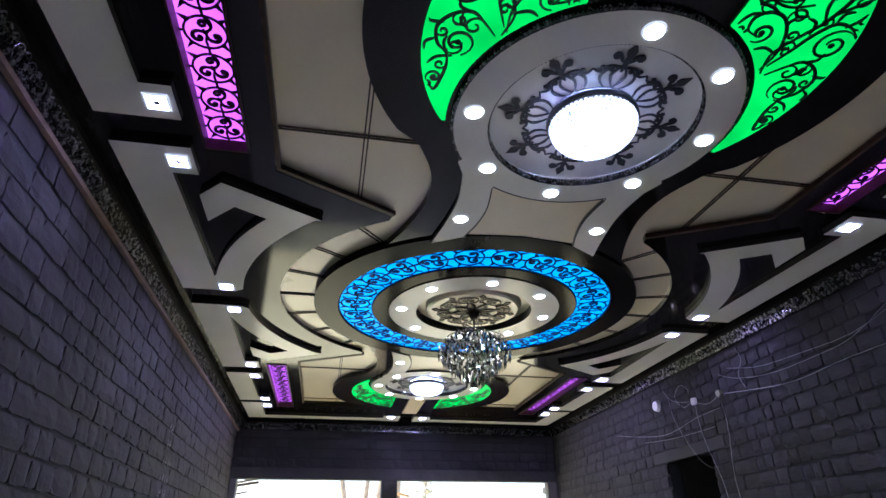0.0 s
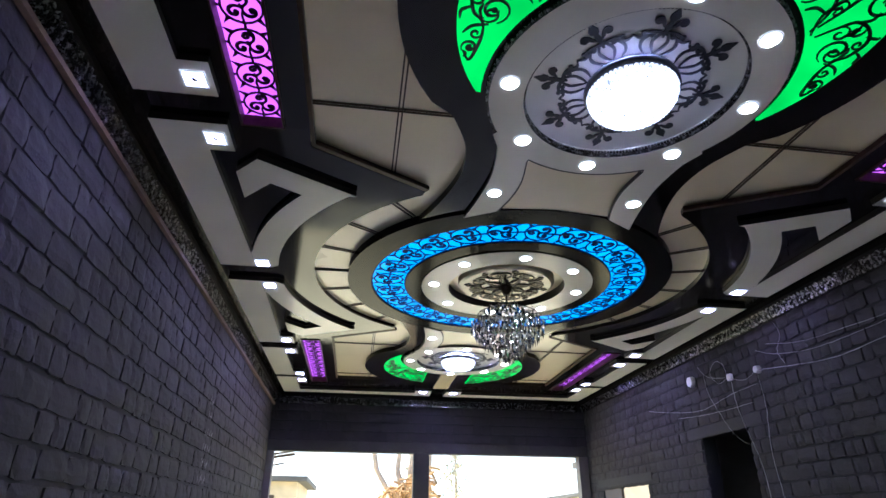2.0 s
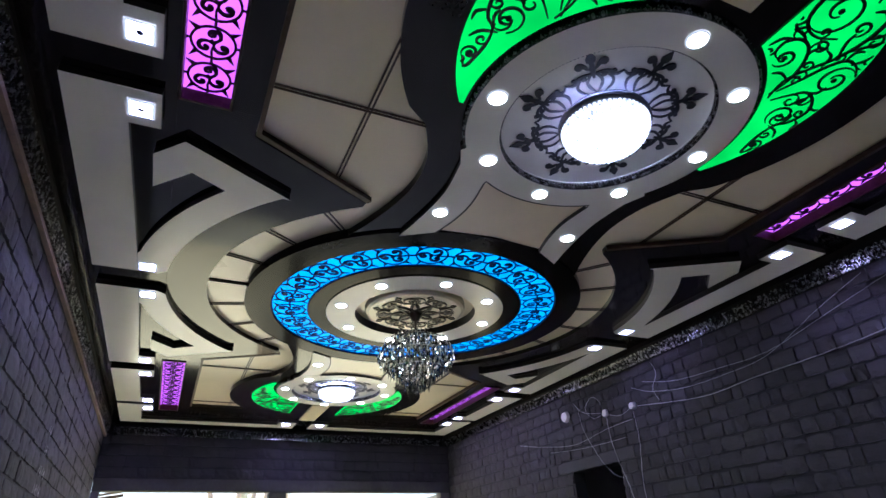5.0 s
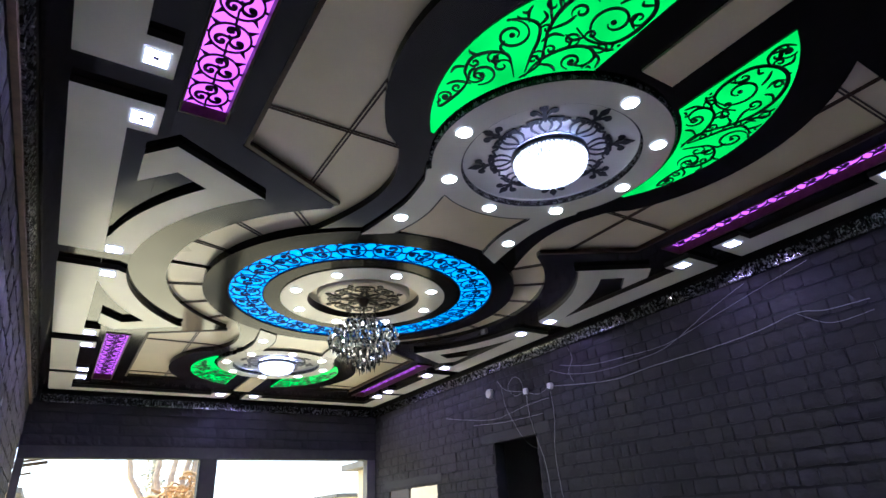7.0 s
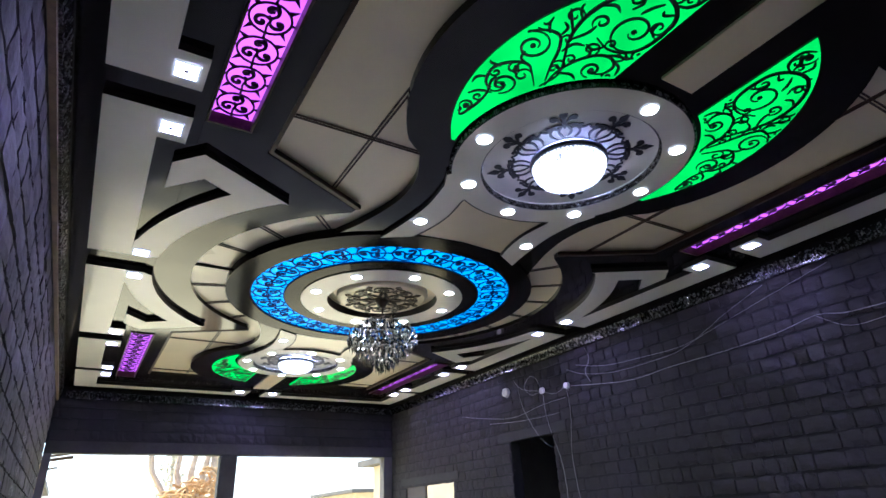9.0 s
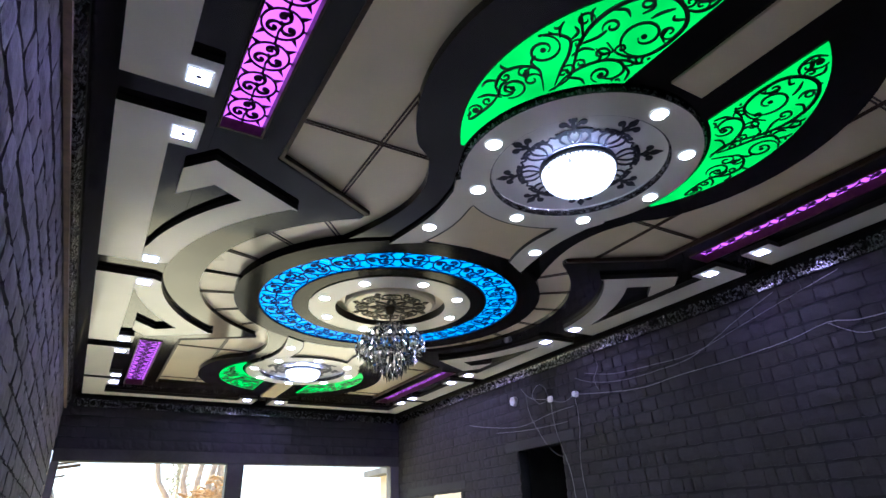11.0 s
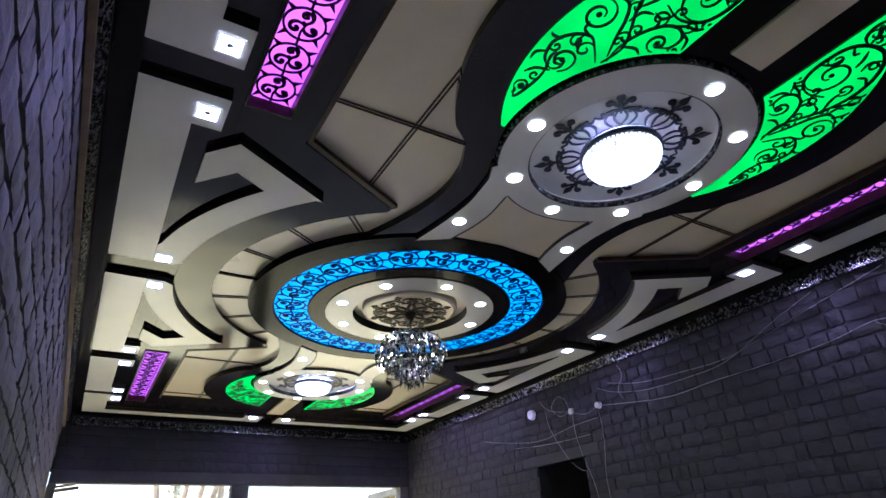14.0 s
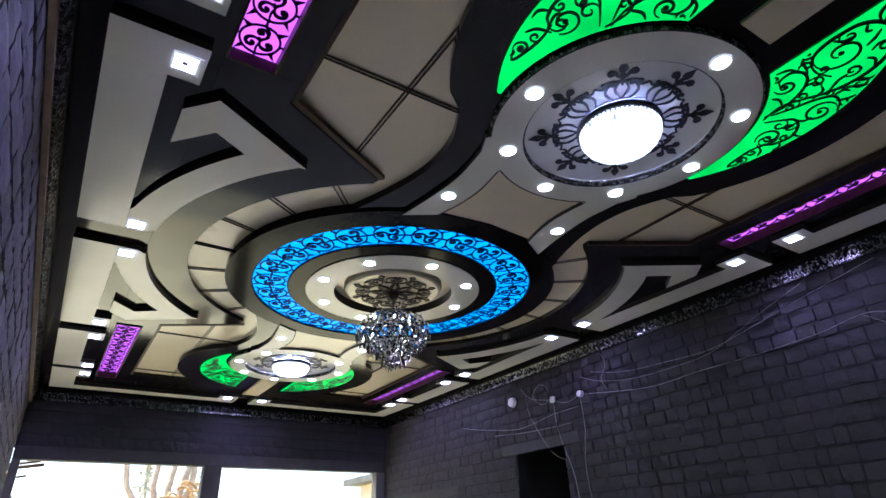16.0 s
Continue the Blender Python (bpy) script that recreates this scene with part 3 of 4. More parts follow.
copy_thing(field, Matrix.Translation((0, YC, 0)) @ Matrix.Rotation(math.pi, 4, "Z"))

# ---- round crystal ceiling lamps ----
lamp = thing("ceiling_lamp", "round drum ceiling lamp of lit crystal strings with a black rim", "ceiling lamp", "round crystal lamps", (0, YC - RV, ZL - 0.009))
bm = bmesh.new()
lathe(bm, [(0.20, -0.010), (0.264, -0.010), (0.270, -0.014), (0.270, -0.042), (0.258, -0.047), (0.20, -0.047)], 48, closed=True)
rim = part("rim", bm, FRET, lamp, "black metal rim")
bm = bmesh.new()
lathe(bm, [(0.225, -0.001), (0.235, -0.001), (0.235, -0.0095), (0.225, -0.0095)], 48, closed=True)
part("halo", bm, HALO, rim, "thin blue-white light ring above the rim")
bm = bmesh.new()
n = 56
for k in range(n):
    a = 2 * math.pi * k / n
    for j in range(5):
        z = -0.040 - j * 0.022
        r = 0.246 * (1 - 0.012 * j * j)
        bmesh.ops.create_cone(bm, segments=6, radius1=0.0125, radius2=0.008, depth=0.022, matrix=Matrix.Translation((r * math.cos(a), r * math.sin(a), z - 0.011)))
part("crystal_drapery", bm, STRINGS_LIT, lamp, "glowing crystal strings")
bm = bmesh.new()
lathe(bm, [(0.0001, -0.166), (0.10, -0.163), (0.165, -0.156), (0.205, -0.14), (0.222, -0.118), (0.222, -0.02), (0.0001, -0.02)], 40)
part("bowl", bm, CRYSTAL_LIT, lamp, "glowing faceted glass bowl")
copy_thing(lamp, Matrix.Translation((0, YC + RV, ZL - 0.009)))

# ---- recessed spots ----
sq = thing("downlight", "square cool-white recessed LED downlight, lit", "downlight", "square ceiling spots", (0, 0, 0))
bm = bmesh.new()
band(bm, [(0.054, 0.054), (-0.054, 0.054), (-0.054, -0.054), (0.054, -0.054)], [(0.066, 0.066), (-0.066, 0.066), (-0.066, -0.066), (0.066, -0.066)], -0.008, 0.0, closed=True)
part("bezel", bm, RIMBLOOM, sq, "square bezel with an added glow standing in for bloom")
bm = bmesh.new()
prism(bm, [(0.054, 0.054), (-0.054, 0.054), (-0.054, -0.054), (0.054, -0.054)], -0.005, 0.0)
lens = part("lens", bm, LED, sq, "glowing lens")
bm = bmesh.new()
lathe(bm, [(0.019, -0.0045), (0.018, -0.009), (0.009, -0.012), (0.0001, -0.012)], 12)
part("core", bm, CHROME, lens, "small grey core")
rd = thing("downlight", "round white recessed LED downlight, lit", "downlight", "round ceiling spots", (0, 0, 0))
bm = bmesh.new()
lathe(bm, [(0.048, 0.0), (0.060, 0.0), (0.058, -0.006), (0.048, -0.008)], 24, closed=True)
part("bezel", bm, RIMBLOOM, rd, "ring bezel with an added glow standing in for bloom")
bm = bmesh.new()
prism(bm, circle(0.048, 24), -0.005, 0.0)
part("lens", bm, LEDWARM, rd, "glowing lens")
SQUARE = [(x * sx, YC - v * sy) for sx, sy in QUARTERS for x, v in ((2.46, 2.25), (2.46, 2.80), (2.43, 0.285), (2.43, 4.15), (2.43, 4.60), (0.29, 5.28))]
ROUND = [(0.72 * math.sin(radians(45 * k)), YC - s * (RV - 0.715 * math.cos(radians(45 * k))), ZC - 0.004) for s in (1, -1) for k in range(8) if not (s == 1 and k == 5)]
ROUND += [(sx * 0.543, YC - sy * 1.86, ZC - 0.001) for sx, sy in QUARTERS]
ROUND += [(0.757 * math.cos(radians(45 * k)), YC + 0.757 * math.sin(radians(45 * k)), 3.605) for k in range(8)]
for i, (x, y) in enumerate(SQUARE):
    sq.matrix_world = Matrix.Translation((x, y, ZC - 0.001)) if i == 0 else sq.matrix_world
    if i:
        copy_thing(sq, Matrix.Translation((x, y, ZC - 0.001)))
for i, p in enumerate(ROUND):
    if i:
        copy_thing(rd, Matrix.Translation(p))
    else:
        rd.matrix_world = Matrix.Translation(p)

# ---- chandelier ----
ch = thing("chandelier", "tiered crystal drop chandelier on a dark stem, unlit", "chandelier", at=(0, YC, 0))
bm = bmesh.new()
lathe(bm, [(0.0001, 3.52), (0.03, 3.53), (0.055, 3.58), (0.06, 3.608), (0.0001, 3.608)], 20)
part("canopy", bm, OLIVE_FRET, ch, "dark bronze ceiling cup")
bm = bmesh.new()
lathe(bm, [(0.0001, 2.95), (0.012, 2.96), (0.012, 3.2), (0.022, 3.25), (0.012, 3.3), (0.012, 3.40), (0.024, 3.43), (0.01, 3.46), (0.01, 3.53), (0.0001, 3.53)], 10)
part("stem", bm, OLIVE_FRET, ch, "dark turned stem")
TIERS = [(0.12, 3.40, 14), (0.22, 3.36, 22), (0.30, 3.31, 28), (0.355, 3.24, 34), (0.355, 3.17, 34), (0.30, 3.11, 30), (0.23, 3.05, 26), (0.165, 2.99, 18), (0.10, 2.94, 12), (0.05, 2.91, 6)]
for r, z, n in TIERS[::2]:
    bm = bmesh.new()
    lathe(bm, [(r - 0.006, z), (r, z + 0.006), (r + 0.006, z), (r, z - 0.006)], 36, closed=True)
    part("hoop", bm, CHROME, ch)
bm = bmesh.new()
bmesh.ops.create_cone(bm, segments=6, radius1=0.0, radius2=0.013, depth=0.05, matrix=Matrix.Translation((0, 0, -0.055)))
bmesh.ops.create_cone(bm, segments=6, radius1=0.013, radius2=0.002, depth=0.03, matrix=Matrix.Translation((0, 0, -0.015)))
drop = bpy.data.meshes.new("crystal_drop")
bm.to_mesh(drop)
bm.free()
drop.materials.append(CRYSTAL)
rng = random.Random(4)
for r, z, n in TIERS:
    for k in range(n):
        a = 2 * math.pi * (k + rng.random() * 0.4) / n
        d = new("crystal_drop", drop)
        d.parent = ch
        rr = r + rng.uniform(-0.02, 0.015)
        d.location = (rr * math.cos(a), rr * math.sin(a), z + rng.uniform(-0.015, 0.015))
        d.rotation_euler = (rng.uniform(-0.15, 0.15), rng.uniform(-0.15, 0.15), rng.uniform(0, 6))
        d.scale = (0.9, 0.9, rng.uniform(0.9, 1.5))
bm = bmesh.new()
for r, z, n in TIERS:
    for k in range(n):
        a = 2 * math.pi * (k + rng.random()) / n
        for j in range(3):
            rr = r * rng.uniform(0.5, 1.03)
            bmesh.ops.create_icosphere(bm, subdivisions=1, radius=rng.uniform(0.007, 0.012), matrix=Matrix.Translation((rr * math.cos(a), rr * math.sin(a), z + rng.uniform(-0.06, 0.05))))
for r, z, n in TIERS:
    for k in range(int(n * 1.2)):
        a, rr = rng.uniform(0, 6.283), r * rng.uniform(0.55, 1.0)
        bmesh.ops.create_cone(bm, segments=5, radius1=0.002, radius2=0.009, depth=0.07, matrix=Matrix.Translation((rr * math.cos(a), rr * math.sin(a), z - 0.075 + rng.uniform(-0.02, 0.02))))
tagged(part("bead_filling", bm, CRYSTAL, ch, "clear faceted beads"), kind="stuff")
bm = bmesh.new()
bmesh.ops.create_icosphere(bm, subdivisions=2, radius=0.022, matrix=Matrix.Translation((0, 0, 2.835)))
part("finial", bm, CRYSTAL, ch, "crystal ball finial")

# ---- cornice and batten round the room ----
def cornice(name, length, at, batten=False, pitch=0.125):
    c = thing(name, "silver openwork leaf cornice on a dark backing under the ceiling", "cornice", "cornice runs", at, "structure")
    bm = bmesh.new()
    prof = [(0.0, 3.445), (0.026, 3.445), (0.034, 3.455), (0.034, 3.565), (0.066, 3.60), (0.066, 3.646), (0.0, 3.646)]
    a = [bm.verts.new((0, d, z)) for d, z in prof]
    e = [bm.verts.new((length, d, z)) for d, z in prof]
    for i in range(len(prof)):
        j = (i + 1) % len(prof)
        bm.faces.new((a[i], a[j], e[j], e[i]))
    bm.faces.new(a)
    bm.faces.new(e)
    part("backing", bm, FLATBLACK if pitch < 0.15 else SATIN, c, "dark coved backing")
    if batten:
        bm = bmesh.new()
        box(bm, 0, length, 0.002, 0.036, 3.408, 3.442)
        part("batten", bm, TIMBER, c, "raw wooden batten")
    bm = bmesh.new()
    n = int(length / pitch)
    for k in range(n):
        tmp = bmesh.new()
        band(tmp, circle(0.050, 16), circle(0.061, 16), -0.009, 0.009, closed=True)
        for s in (-1, 1):
            ribbon(tmp, [(s * x, y) for x, y in spiral(0.021, 0.010, 0.022, -100, 1.1, 8)], 0.009, -0.009, 0.009)
            ribbon(tmp, [(s * x, y) for x, y in smooth_line([(0.058, -0.02), (0.08, -0.058), (0.095, -0.062)], 3)], 0.010, -0.009, 0.009)
            ribbon(tmp, [(s * x, y) for x, y in smooth_line([(0.058, 0.02), (0.078, 0.055), (0.095, 0.062)], 3)], 0.010, -0.009, 0.009)
        ribbon(tmp, [(0, -0.045), (0, -0.01), (0, 0.045)], 0.012, -0.01, 0.01)
        for y in (-0.03, 0.0, 0.03):
            blob(tmp, 0.095, y, 0.011, -0.01, 0.01, 6)
        for x in (-0.07, -0.022, 0.022, 0.07):
            band(tmp, circle(0.009, 8, x, -0.062), circle(0.018, 8, x, -0.062), -0.008, 0.010, closed=True)
        for v in tmp.verts:
            u, w, h = v.co
            u *= length / n / 0.19
            s = (w + 0.065) / 0.13
            v.co = Vector(((k + 0.5) * length / n + u, 0.042 + 0.022 * s * s + 0.9 * h, 3.455 + 0.115 * s - 0.2 * h))
        me = bpy.data.meshes.new("leaf")
        tmp.to_mesh(me)
        tmp.free()
        bm.from_mesh(me)
        bpy.data.meshes.remove(me)
    tagged(part("openwork", bm, SILVER, c, "silver leaf openwork"), kind="stuff")
    return c


cornice("cornice_west", Y1 - Y0, Matrix.Translation((-W2 + 0.001, Y1, 0)) @ Matrix.Rotation(-math.pi / 2, 4, "Z"), True)
cornice("cornice_east", Y1 - Y0, Matrix.Translation((W2 - 0.001, Y0, 0)) @ Matrix.Rotation(math.pi / 2, 4, "Z"))
cornice("cornice_north", 2 * W2 - 0.26, Matrix.Translation((W2 - 0.13, Y1 - 0.001, 0)) @ Matrix.Rotation(math.pi, 4, "Z"), False, 0.18)

# ---- walls ----
D1 = (7.77, 8.76, 2.42)         # dark doorway
D2 = (10.45, 12.20, 2.0)        # opening to the yard


def wall_core(name, label, boxes):
    bm = bmesh.new()
    for b in boxes:
        box(bm, *b)
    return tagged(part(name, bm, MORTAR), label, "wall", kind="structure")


J = 0.022
wall_w = wall_core("wall_west", "bare grey cement block wall with dark raked joints", [(-W2 - 0.2, -W2 - J, Y0 - 0.2, Y1 + 0.22, 0, ZTOP)])
x0, x1 = W2 + J, W2 + 0.2
wall_e = wall_core("wall_east", "bare grey cement block wall with two doorways and loose cables",
                   [(x0, x1, Y0 - 0.2, D1[0], 0, ZTOP), (x0, x1, D1[0], D1[1], D1[2], ZTOP), (x0, x1, D1[1], D2[0], 0, ZTOP), (x0, x1, D2[0], D2[1], D2[2], ZTOP), (x0, x1, D2[1], Y1 + 0.22, 0, ZTOP)])
wall_s = wall_core("wall_south", "bare grey cement block end wall", [(-W2 - J, W2 + J, Y0 - 0.2, Y0 - J, 0, ZTOP)])
wall_n = wall_core("wall_north", "block wall above a concrete beam over the open front", [(-W2 - J, W2 + J, Y1 + J, Y1 + 0.2, 2.77, ZTOP)])
bm = bmesh.new()
box(bm, -W2, W2, Y1 - 0.015, Y1 + 0.22, HEAD, 2.785)
bmesh.ops.bevel(bm, geom=bm.edges[:], offset=0.012, segments=2, affect="EDGES")
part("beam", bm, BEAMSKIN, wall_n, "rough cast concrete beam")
bm = bmesh.new()
box(bm, -0.36, -0.07, Y1 - 0.01, Y1 + 0.2, 0, HEAD - 0.002)
bmesh.ops.bevel(bm, geom=bm.edges[:], offset=0.012, segments=2, affect="EDGES")
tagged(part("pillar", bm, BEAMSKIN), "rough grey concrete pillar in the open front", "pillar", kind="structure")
for a, b in ((-W2, -2.93), (2.86, W2)):
    bm = bmesh.new()
    box(bm, a, b, Y1, Y1 + 0.2, 0, HEAD - 0.002)
    tagged(part("jamb", bm, CONCRETE), "rough cement jamb of the open front", "jamb", kind="structure")
for (a, b, top), over in ((D1, 0.3), (D2, 0.2)):
    bm = bmesh.new()
    box(bm, W2 - 0.006, W2 + 0.2, a - over, b + over, top, top + 0.14)
    bmesh.ops.bevel(bm, geom=bm.edges[:], offset=0.01, segments=2, affect="EDGES")
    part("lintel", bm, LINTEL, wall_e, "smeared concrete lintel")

# the dark room behind the first doorway and the leaf in the second
bm = bmesh.new()
box(bm, W2 + 0.2, W2 + 2.2, 6.9, 6.98, 0, 2.7)
box(bm, W2 + 0.2, W2 + 2.2, 9.3, 9.38, 0, 2.7)
box(bm, W2 + 2.2, W2 + 2.28, 6.9, 9.38, 0, 2.7)
box(bm, W2 + 0.2, W2 + 2.28, 6.9, 9.38, 2.7, 2.78)
box(bm, W2 + 0.2, W2 + 2.28, 6.9, 9.38, -0.08, 0)
tagged(part("side_room", bm, CONCRETE), "unlit bare side room behind the doorway", "room", kind="structure")
bm = bmesh.new()
box(bm, W2 + 0.03, W2 + 0.075, 11.47, 12.19, 0, 1.985)
bmesh.ops.bevel(bm, geom=bm.edges[:], offset=0.006, segments=1, affect="EDGES")
dl = tagged(part("door", bm, DOORWOOD), "dark brown door leaf standing in the yard opening", "door")

# ---- pale chalk strokes on the west wall, one row below the other ----
CHALK = surface("chalk", (0.24, 0.24, 0.23), 0.95, vary=0.4, scale=40)
chalk = thing("chalk_writing", "faint pale chalk strokes scrawled on the block wall", "writing", at=(-W2 + 0.006, 8.25, 0))
rng = random.Random(8)
for row, z in enumerate((2.58, 2.42, 2.25, 2.10, 1.95, 1.79)):
    bm = bmesh.new()
    for k in range(2 if row < 2 else 4):
        y = -0.17 + 0.09 * k + rng.uniform(-0.015, 0.015)
        lean = rng.uniform(-0.03, 0.03)
        tmp = bmesh.new()
        ribbon(tmp, [(y - lean, z - 0.04), (y, z), (y + lean, z + 0.045)], 0.013, 0.0, 0.003)
        if k % 2:
            ribbon(tmp, [(y - 0.04, z + rng.uniform(-0.03, 0.03)), (y, z + 0.01), (y + 0.035, z + rng.uniform(-0.03, 0.03))], 0.012, 0.0, 0.003)
        for v in tmp.verts:
            v.co = Vector((v.co.z, v.co.x, v.co.y))
        me = bpy.data.meshes.new("strokes")
        tmp.to_mesh(me)
        tmp.free()
        bm.from_mesh(me)
        bpy.data.meshes.remove(me)
    tagged(part("stroke_row", bm, CHALK, chalk), kind="stuff")

# ---- cables and boxes on the east wall ----
XW = W2 - 0.012
RUNS = [
    [(3.35, 2.90), (3.70, 2.91), (3.95, 2.96), (4.35, 2.90), (4.9, 2.87), (5.6, 2.86), (6.3, 2.84), (7.35, 2.985)],
    [(3.72, 3.40), (4.3, 3.28), (4.8, 3.17), (5.4, 3.05), (6.0, 3.06), (6.6, 3.10), (7.1, 3.22)],
    [(4.35, 3.40), (4.8, 3.25), (5.4, 3.02), (5.9, 2.98), (6.5, 2.99), (7.0, 3.08), (7.3, 3.2)],
    [(3.35, 2.80), (3.7, 2.79), (3.95, 2.95)],
    [(7.35, 2.985), (7.6, 2.93), (7.9, 3.02), (8.3, 3.12), (8.5, 3.3)],
    [(7.9, 3.02), (8.1, 3.0), (8.25, 3.15), (8.1, 3.27), (7.95, 3.2), (7.9, 3.05)],
    [(7.85, 3.0), (7.83, 2.7), (7.75, 2.4), (7.62, 2.05), (7.58, 1.7), (7.60, 1.35)],
    [(7.35, 2.98), (7.33, 2.6), (7.40, 2.1), (7.36, 1.6), (7.3, 1.0)],
    [(8.4, 3.2), (8.35, 2.9), (8.1, 2.5), (7.9, 2.3), (7.72, 2.22)],
    [(10.0, 2.98), (9.4, 2.86), (8.6, 2.75), (7.9, 2.82), (7.4, 2.84)],
    [(9.2, 2.74), (8.5, 2.68), (7.9, 2.66), (7.55, 2.66)],
    [(6.9, 3.40), (6.85, 3.25), (6.95, 3.1), (6.88, 2.95)],
]
for i, run in enumerate(RUNS):
    line = smooth_line(run, 6)
    c = tube("cable", [(XW - 0.006 - 0.012 * abs(math.sin(1.7 * k + i)), y, z) for k, (y, z) in enumerate(line)], 0.0028 if i not in (0, 6) else 0.004, CABLE)
    tagged(c, "thin white electric cable sagging along the block wall", "cable", "loose cables on the block wall")
def wall_box(name, label, y, z, r, depth, round_one):
    bm = bmesh.new()
    if round_one:
        bmesh.ops.create_cone(bm, segments=24, radius1=r, radius2=r * 0.85, depth=depth, cap_ends=True, matrix=Matrix.Translation((W2 - depth / 2, y, z)) @ Matrix.Rotation(-math.pi / 2, 4, "Y"))
    else:
        box(bm, W2 - depth, W2, y - r, y + r, z - r, z + r)
        bmesh.ops.bevel(bm, geom=bm.edges[:], offset=0.008, segments=2, affect="EDGES")
    return tagged(part(name, bm, PLASTIC), label, "electrical box")
wall_box("junction_box", "round white plastic junction box on the block wall", 8.72, 3.15, 0.075, 0.05, True)
wall_box("socket_box", "small square grey-white plastic box with cables", 7.86, 3.02, 0.04, 0.045, False)
wall_box("junction_box", "small round white plastic box with cables", 7.34, 2.99, 0.045, 0.05, True)
wall_box("plug", "small white plug at a cable's end beside the doorway", 7.60, 1.30, 0.03, 0.04, False)

# ---- the yard outside ----
bm = bmesh.new()
n = 40
for i in range(n + 1):
    for j in range(n + 1):
        x, y = -300 + 600 * i / n, -200 + 600 * j / n
        bm.verts.new((x, y, -0.2 + 0.02 * noise.noise(Vector((x, y, 0)))))
bm.verts.ensure_lookup_table()
for i in range(n):
    for j in range(n):
        k = i * (n + 1) + j
        bm.faces.new([bm.verts[a] for a in (k, k + n + 1, k + n + 2, k + 1)])
tagged(part("ground", bm, GROUND), "pale dry earth yard", "ground", kind="structure")

# heap of dry brushwood in the fork of a cut tree
heap = thing("brushwood_heap", "tangled heap of dry orange-brown reeds and sticks", "brushwood", at=(-0.15, 18.0, 0))
rng = random.Random(9)
for k in range(190):
    a, h = rng.uniform(0, 6.28), rng.uniform(0, 1)
    u = rng.uniform(-1, 1)
    c = Vector((0.70 * u, 0.45 * rng.uniform(-1, 1), 1.86 + 0.22 * u + (h - 0.35) * (0.75 + 0.35 * u)))
    d = Vector((rng.uniform(-1, 1), rng.uniform(-0.5, 0.5), rng.uniform(-0.25, 0.45))) * rng.uniform(0.25, 0.55)
    bend = Vector((0, 0, rng.uniform(-0.12, 0.22)))
    line = [tuple(c + d * u + bend * (1 - u * u)) for u in (-1, -0.6, -0.2, 0.2, 0.6, 1)]
    tube("stick", line, rng.uniform(0.014, 0.04), REED, heap, 1)
tree = thing("tree", "pollarded tree with bare upright limbs, colour paled for glare", "tree", at=(0.1, 18.8, -0.2))
def limb(name, pts, r0, r1, parent):
    bm = bmesh.new()
    n = 8
    rings = []
    for i, p in enumerate(pts):
        r = r0 + (r1 - r0) * i / (len(pts) - 1)
        rings.append([bm.verts.new((p[0] + r * math.cos(2 * math.pi * k / n) * rng.uniform(0.9, 1.1), p[1] + r * math.sin(2 * math.pi * k / n), p[2])) for k in range(n)])
    for a, c in zip(rings, rings[1:]):
        for k in range(n):
            bm.faces.new((a[k], a[(k + 1) % n], c[(k + 1) % n], c[k]))
    bm.faces.new(rings[-1])
    return part(name, bm, BARK, parent)
limb("trunk", [(0, 0, 0), (0.03, 0, 0.9), (0, 0, 1.9)], 0.30, 0.24, tree)
for x, dx, hgt in ((-0.95, -0.25, 4.4), (-0.35, 0.15, 4.6), (0.02, 0.25, 4.8), (0.32, 0.35, 4.5), (0.55, 0.1, 4.3)):
    limb("limb", [(0, 0, 1.8), (x * 0.6, 0, 2.4), (x, 0.05, 3.0), (x + dx * 0.5, 0.1, 3.8), (x + dx, 0.1, hgt)], 0.11, 0.05, tree)

shed = thing("lean_to_frame", "weathered pole frame of a lean-to beside the open front", "shed", at=(-3.4, 13.6, -0.2))
for z, y, r, dx in ((2.62, 0.0, 0.030, 0.50), (2.70, 0.25, 0.022, 0.44), (2.46, 0.12, 0.018, 0.30)):
    tube("pole", [(-0.7, y, z - 0.06), (-0.1, y, z + 0.06), (dx + 0.28, y, z + 0.20)], r, BARK if r > 0.03 else DOORWOOD, shed, 2)
tube("post", [(0.30, 0.04, 0.0), (0.33, 0.04, 1.4), (0.36, 0.04, 2.74)], 0.040, BARK, shed, 2)

# distant house roofs and bushes
def house(x, y, w, d, h, label):
    hs = thing("house", label, "house", "houses beyond the yard", (x, y, -0.2))
    bm = bmesh.new()
    box(bm, -w / 2, w / 2, 0, d, 0, h)
    part("wall", bm, PLASTER, hs)
    bm = bmesh.new()
    box(bm, -w / 2 - 0.4, w / 2 + 0.4, -0.5, d + 0.4, h, h + 0.18)
    part("roof", bm, CONCRETE, hs, "flat concrete roof slab")
    for k in (-0.25, 0.25):
        bm = bmesh.new()
        box(bm, k * w - 0.5, k * w + 0.5, -0.03, 0.02, h - 1.6, h - 0.5)
        part("window", bm, DOORWOOD, hs, "dark window")
    return hs
house(-11.5, 36, 6, 6, 3.4, "low sand-coloured house with a flat roof")
house(-6.4, 27, 5.4, 6, 3.15, "sand-coloured house with a flat roof beside the yard")
house(15.2, 34, 8, 6, 3.1, "low plastered house with an overhanging flat roof")
house(8.2, 13.5, 5.0, 6, 3.2, "sand-coloured outbuilding close beside the hall")
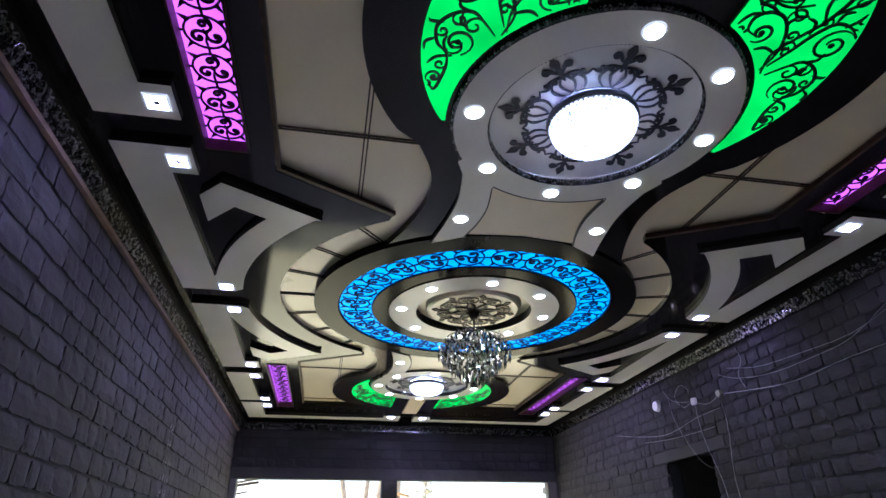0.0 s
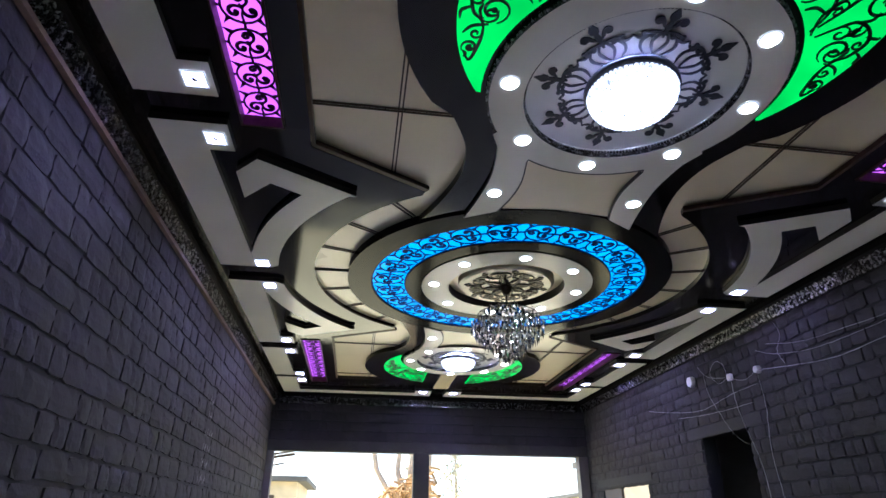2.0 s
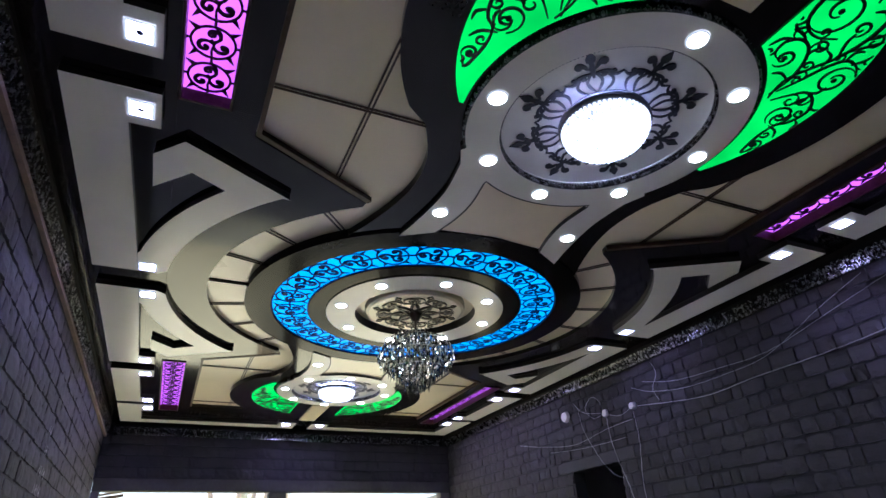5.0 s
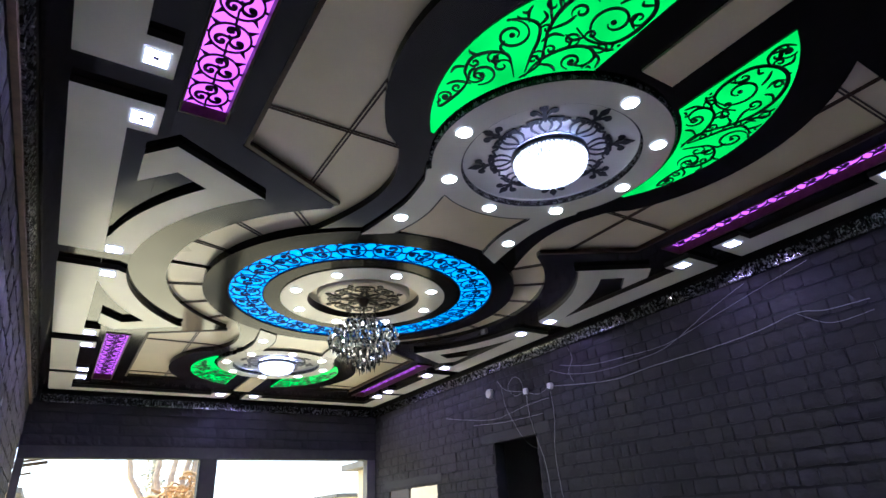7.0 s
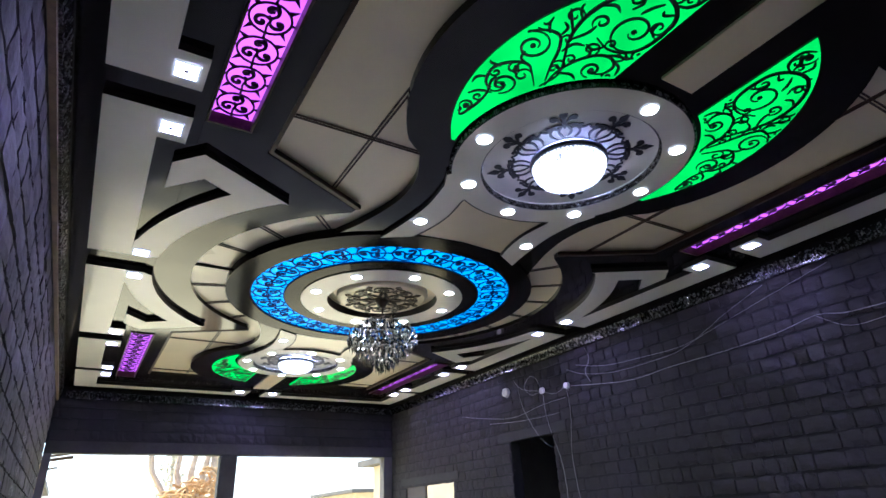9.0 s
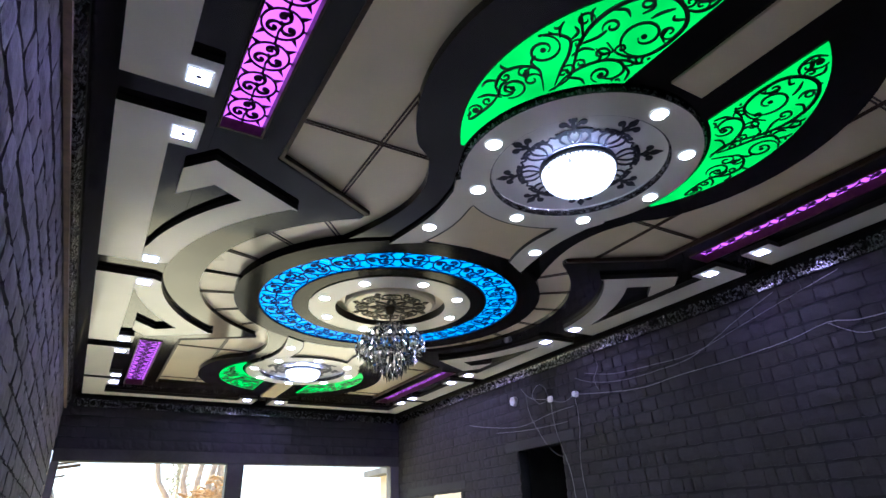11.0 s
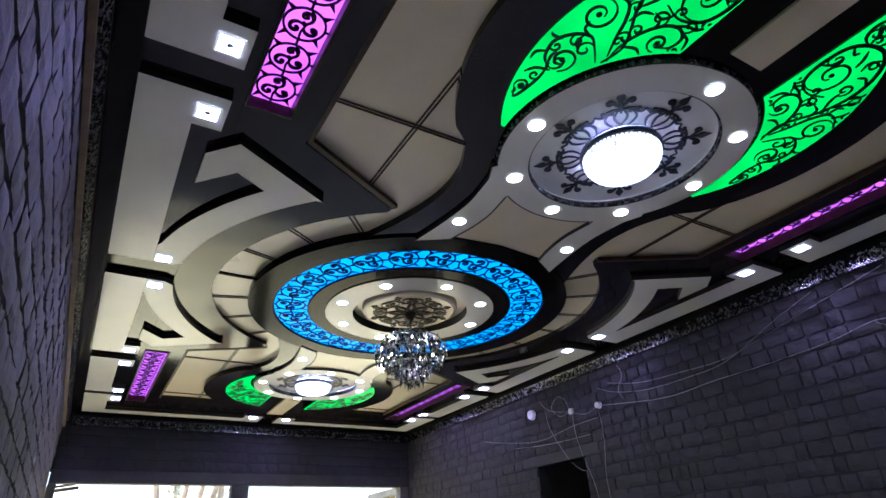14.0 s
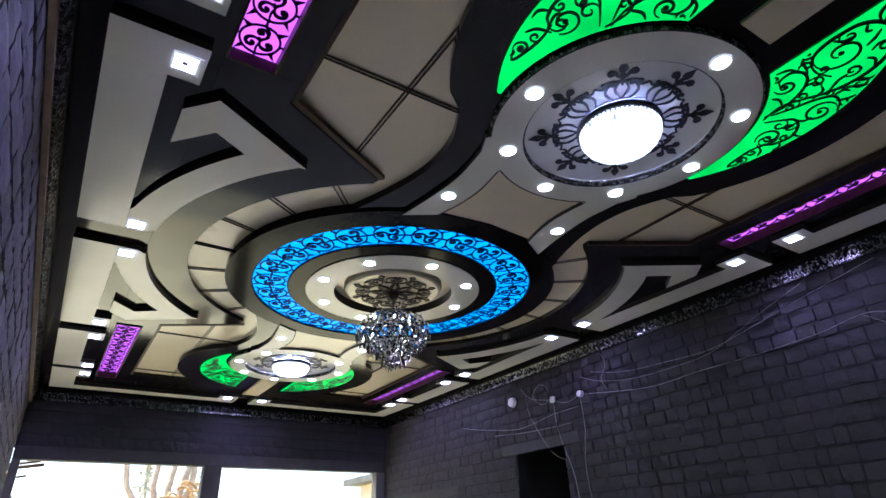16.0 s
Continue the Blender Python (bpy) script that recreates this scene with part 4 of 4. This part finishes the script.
def bush(x, y, w, h, n):
    tr = thing("tree", "hazy half-bare tree beyond the yard", "tree", "trees beyond the yard", (x, y, -0.2))
    limb("trunk", [(0, 0, 0), (0.1, 0, h * 0.5), (0, 0, h * 0.95)], 0.16, 0.03, tr)
    bm = bmesh.new()
    for k in range(n):
        u = rng.uniform(0.25, 1.0)
        rr = w * (1.05 - u) * rng.uniform(0.1, 1)
        a = rng.uniform(0, 6.28)
        p = Vector((rr * math.cos(a), rr * math.sin(a), h * u))
        s = rng.uniform(0.08, 0.2)
        e = Euler((rng.uniform(0, 3), rng.uniform(0, 3), rng.uniform(0, 3))).to_matrix()
        bm.faces.new([bm.verts.new(p + e @ Vector(q)) for q in ((-s, 0, 0), (0, -s * 0.5, 0), (s, 0, 0), (0, s * 0.5, 0))])
    part("crown", bm, LEAF, tr)
bush(2.3, 40, 2.6, 6.2, 420)
bush(5.3, 43, 2.4, 7.2, 420)

# ---- the blocks of the walls ----
SHAPES = []
for k in range(12):
    rngb = random.Random(k)
    bm = bmesh.new()
    nx, nz = 4, 3
    grid = []
    for j in range(nz + 1):
        row = []
        for i in range(nx + 1):
            rim = i in (0, nx) or j in (0, nz)
            corner = i in (0, nx) and j in (0, nz)
            x = i / nx + (rngb.uniform(-0.025, 0.025) if not corner else (0.03 if i == 0 else -0.03) * rngb.random())
            z = j / nz + (rngb.uniform(-0.04, 0.04) if not corner else (0.05 if j == 0 else -0.05) * rngb.random())
            row.append(bm.verts.new((x, (rngb.uniform(-0.14, -0.04) if rim else rngb.uniform(-0.03, 0.04)), z)))
        grid.append(row)
    for j in range(nz):
        for i in range(nx):
            bm.faces.new((grid[j][i], grid[j][i + 1], grid[j + 1][i + 1], grid[j + 1][i]))
    edge = grid[0] + [row[-1] for row in grid[1:]] + grid[-1][-2::-1] + [row[0] for row in grid[-2:0:-1]]
    back = [bm.verts.new((v.co.x, -1, v.co.z)) for v in edge]
    for i in range(len(edge)):
        j = (i + 1) % len(edge)
        bm.faces.new((edge[i], back[i], back[j], edge[j]))
    bmesh.ops.recalc_face_normals(bm, faces=bm.faces)
    me = bpy.data.meshes.new("block")
    bm.to_mesh(me)
    bm.free()
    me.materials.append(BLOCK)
    SHAPES.append(me)


def lay(parent, length, z_from, z_to, to_world, holes, near, seed, course=0.170, widths=(0.14, 0.17, 0.20, 0.22, 0.25, 0.29, 0.34)):
    """Courses of blocks; those in the stretch 'near' are objects, the rest one mesh."""
    rb = random.Random(seed)
    rest = bmesh.new()
    z, count = z_from, 0
    while z < z_to - 0.03:
        h = min(course, z_to - z)
        u = -rb.uniform(0, 0.3)
        while u < length:
            w = rb.choice(widths)
            a, b = max(u, 0), min(u + w, length)
            cut = False
            for h0, h1, ht in holes:
                if a < h1 and b > h0 and z + h * 0.4 < ht:
                    cut = True
                    if a < h0 - 0.05:
                        b, cut = h0, False
                    elif b > h1 + 0.05:
                        a, cut = h1, False
            u += w
            if cut or b - a < 0.05:
                continue
            jt, js = rb.uniform(0.014, 0.031), rb.uniform(0.002, 0.012)
            m = to_world @ Matrix.Translation((a + js / 2, rb.uniform(-0.004, 0.004), z + jt / 2 + rb.uniform(-0.004, 0.004))) @ Matrix.Diagonal((b - a - js, 0.07, h - jt, 1))
            me = rb.choice(SHAPES)
            if near(a, z) and count < 300:
                ob = new("block", me)
                ob.parent = parent
                ob.matrix_world = m
                count += 1
            else:
                k = len(rest.verts)
                rest.from_mesh(me)
                rest.verts.ensure_lookup_table()
                bmesh.ops.transform(rest, matrix=m, verts=rest.verts[k:])
        z += course
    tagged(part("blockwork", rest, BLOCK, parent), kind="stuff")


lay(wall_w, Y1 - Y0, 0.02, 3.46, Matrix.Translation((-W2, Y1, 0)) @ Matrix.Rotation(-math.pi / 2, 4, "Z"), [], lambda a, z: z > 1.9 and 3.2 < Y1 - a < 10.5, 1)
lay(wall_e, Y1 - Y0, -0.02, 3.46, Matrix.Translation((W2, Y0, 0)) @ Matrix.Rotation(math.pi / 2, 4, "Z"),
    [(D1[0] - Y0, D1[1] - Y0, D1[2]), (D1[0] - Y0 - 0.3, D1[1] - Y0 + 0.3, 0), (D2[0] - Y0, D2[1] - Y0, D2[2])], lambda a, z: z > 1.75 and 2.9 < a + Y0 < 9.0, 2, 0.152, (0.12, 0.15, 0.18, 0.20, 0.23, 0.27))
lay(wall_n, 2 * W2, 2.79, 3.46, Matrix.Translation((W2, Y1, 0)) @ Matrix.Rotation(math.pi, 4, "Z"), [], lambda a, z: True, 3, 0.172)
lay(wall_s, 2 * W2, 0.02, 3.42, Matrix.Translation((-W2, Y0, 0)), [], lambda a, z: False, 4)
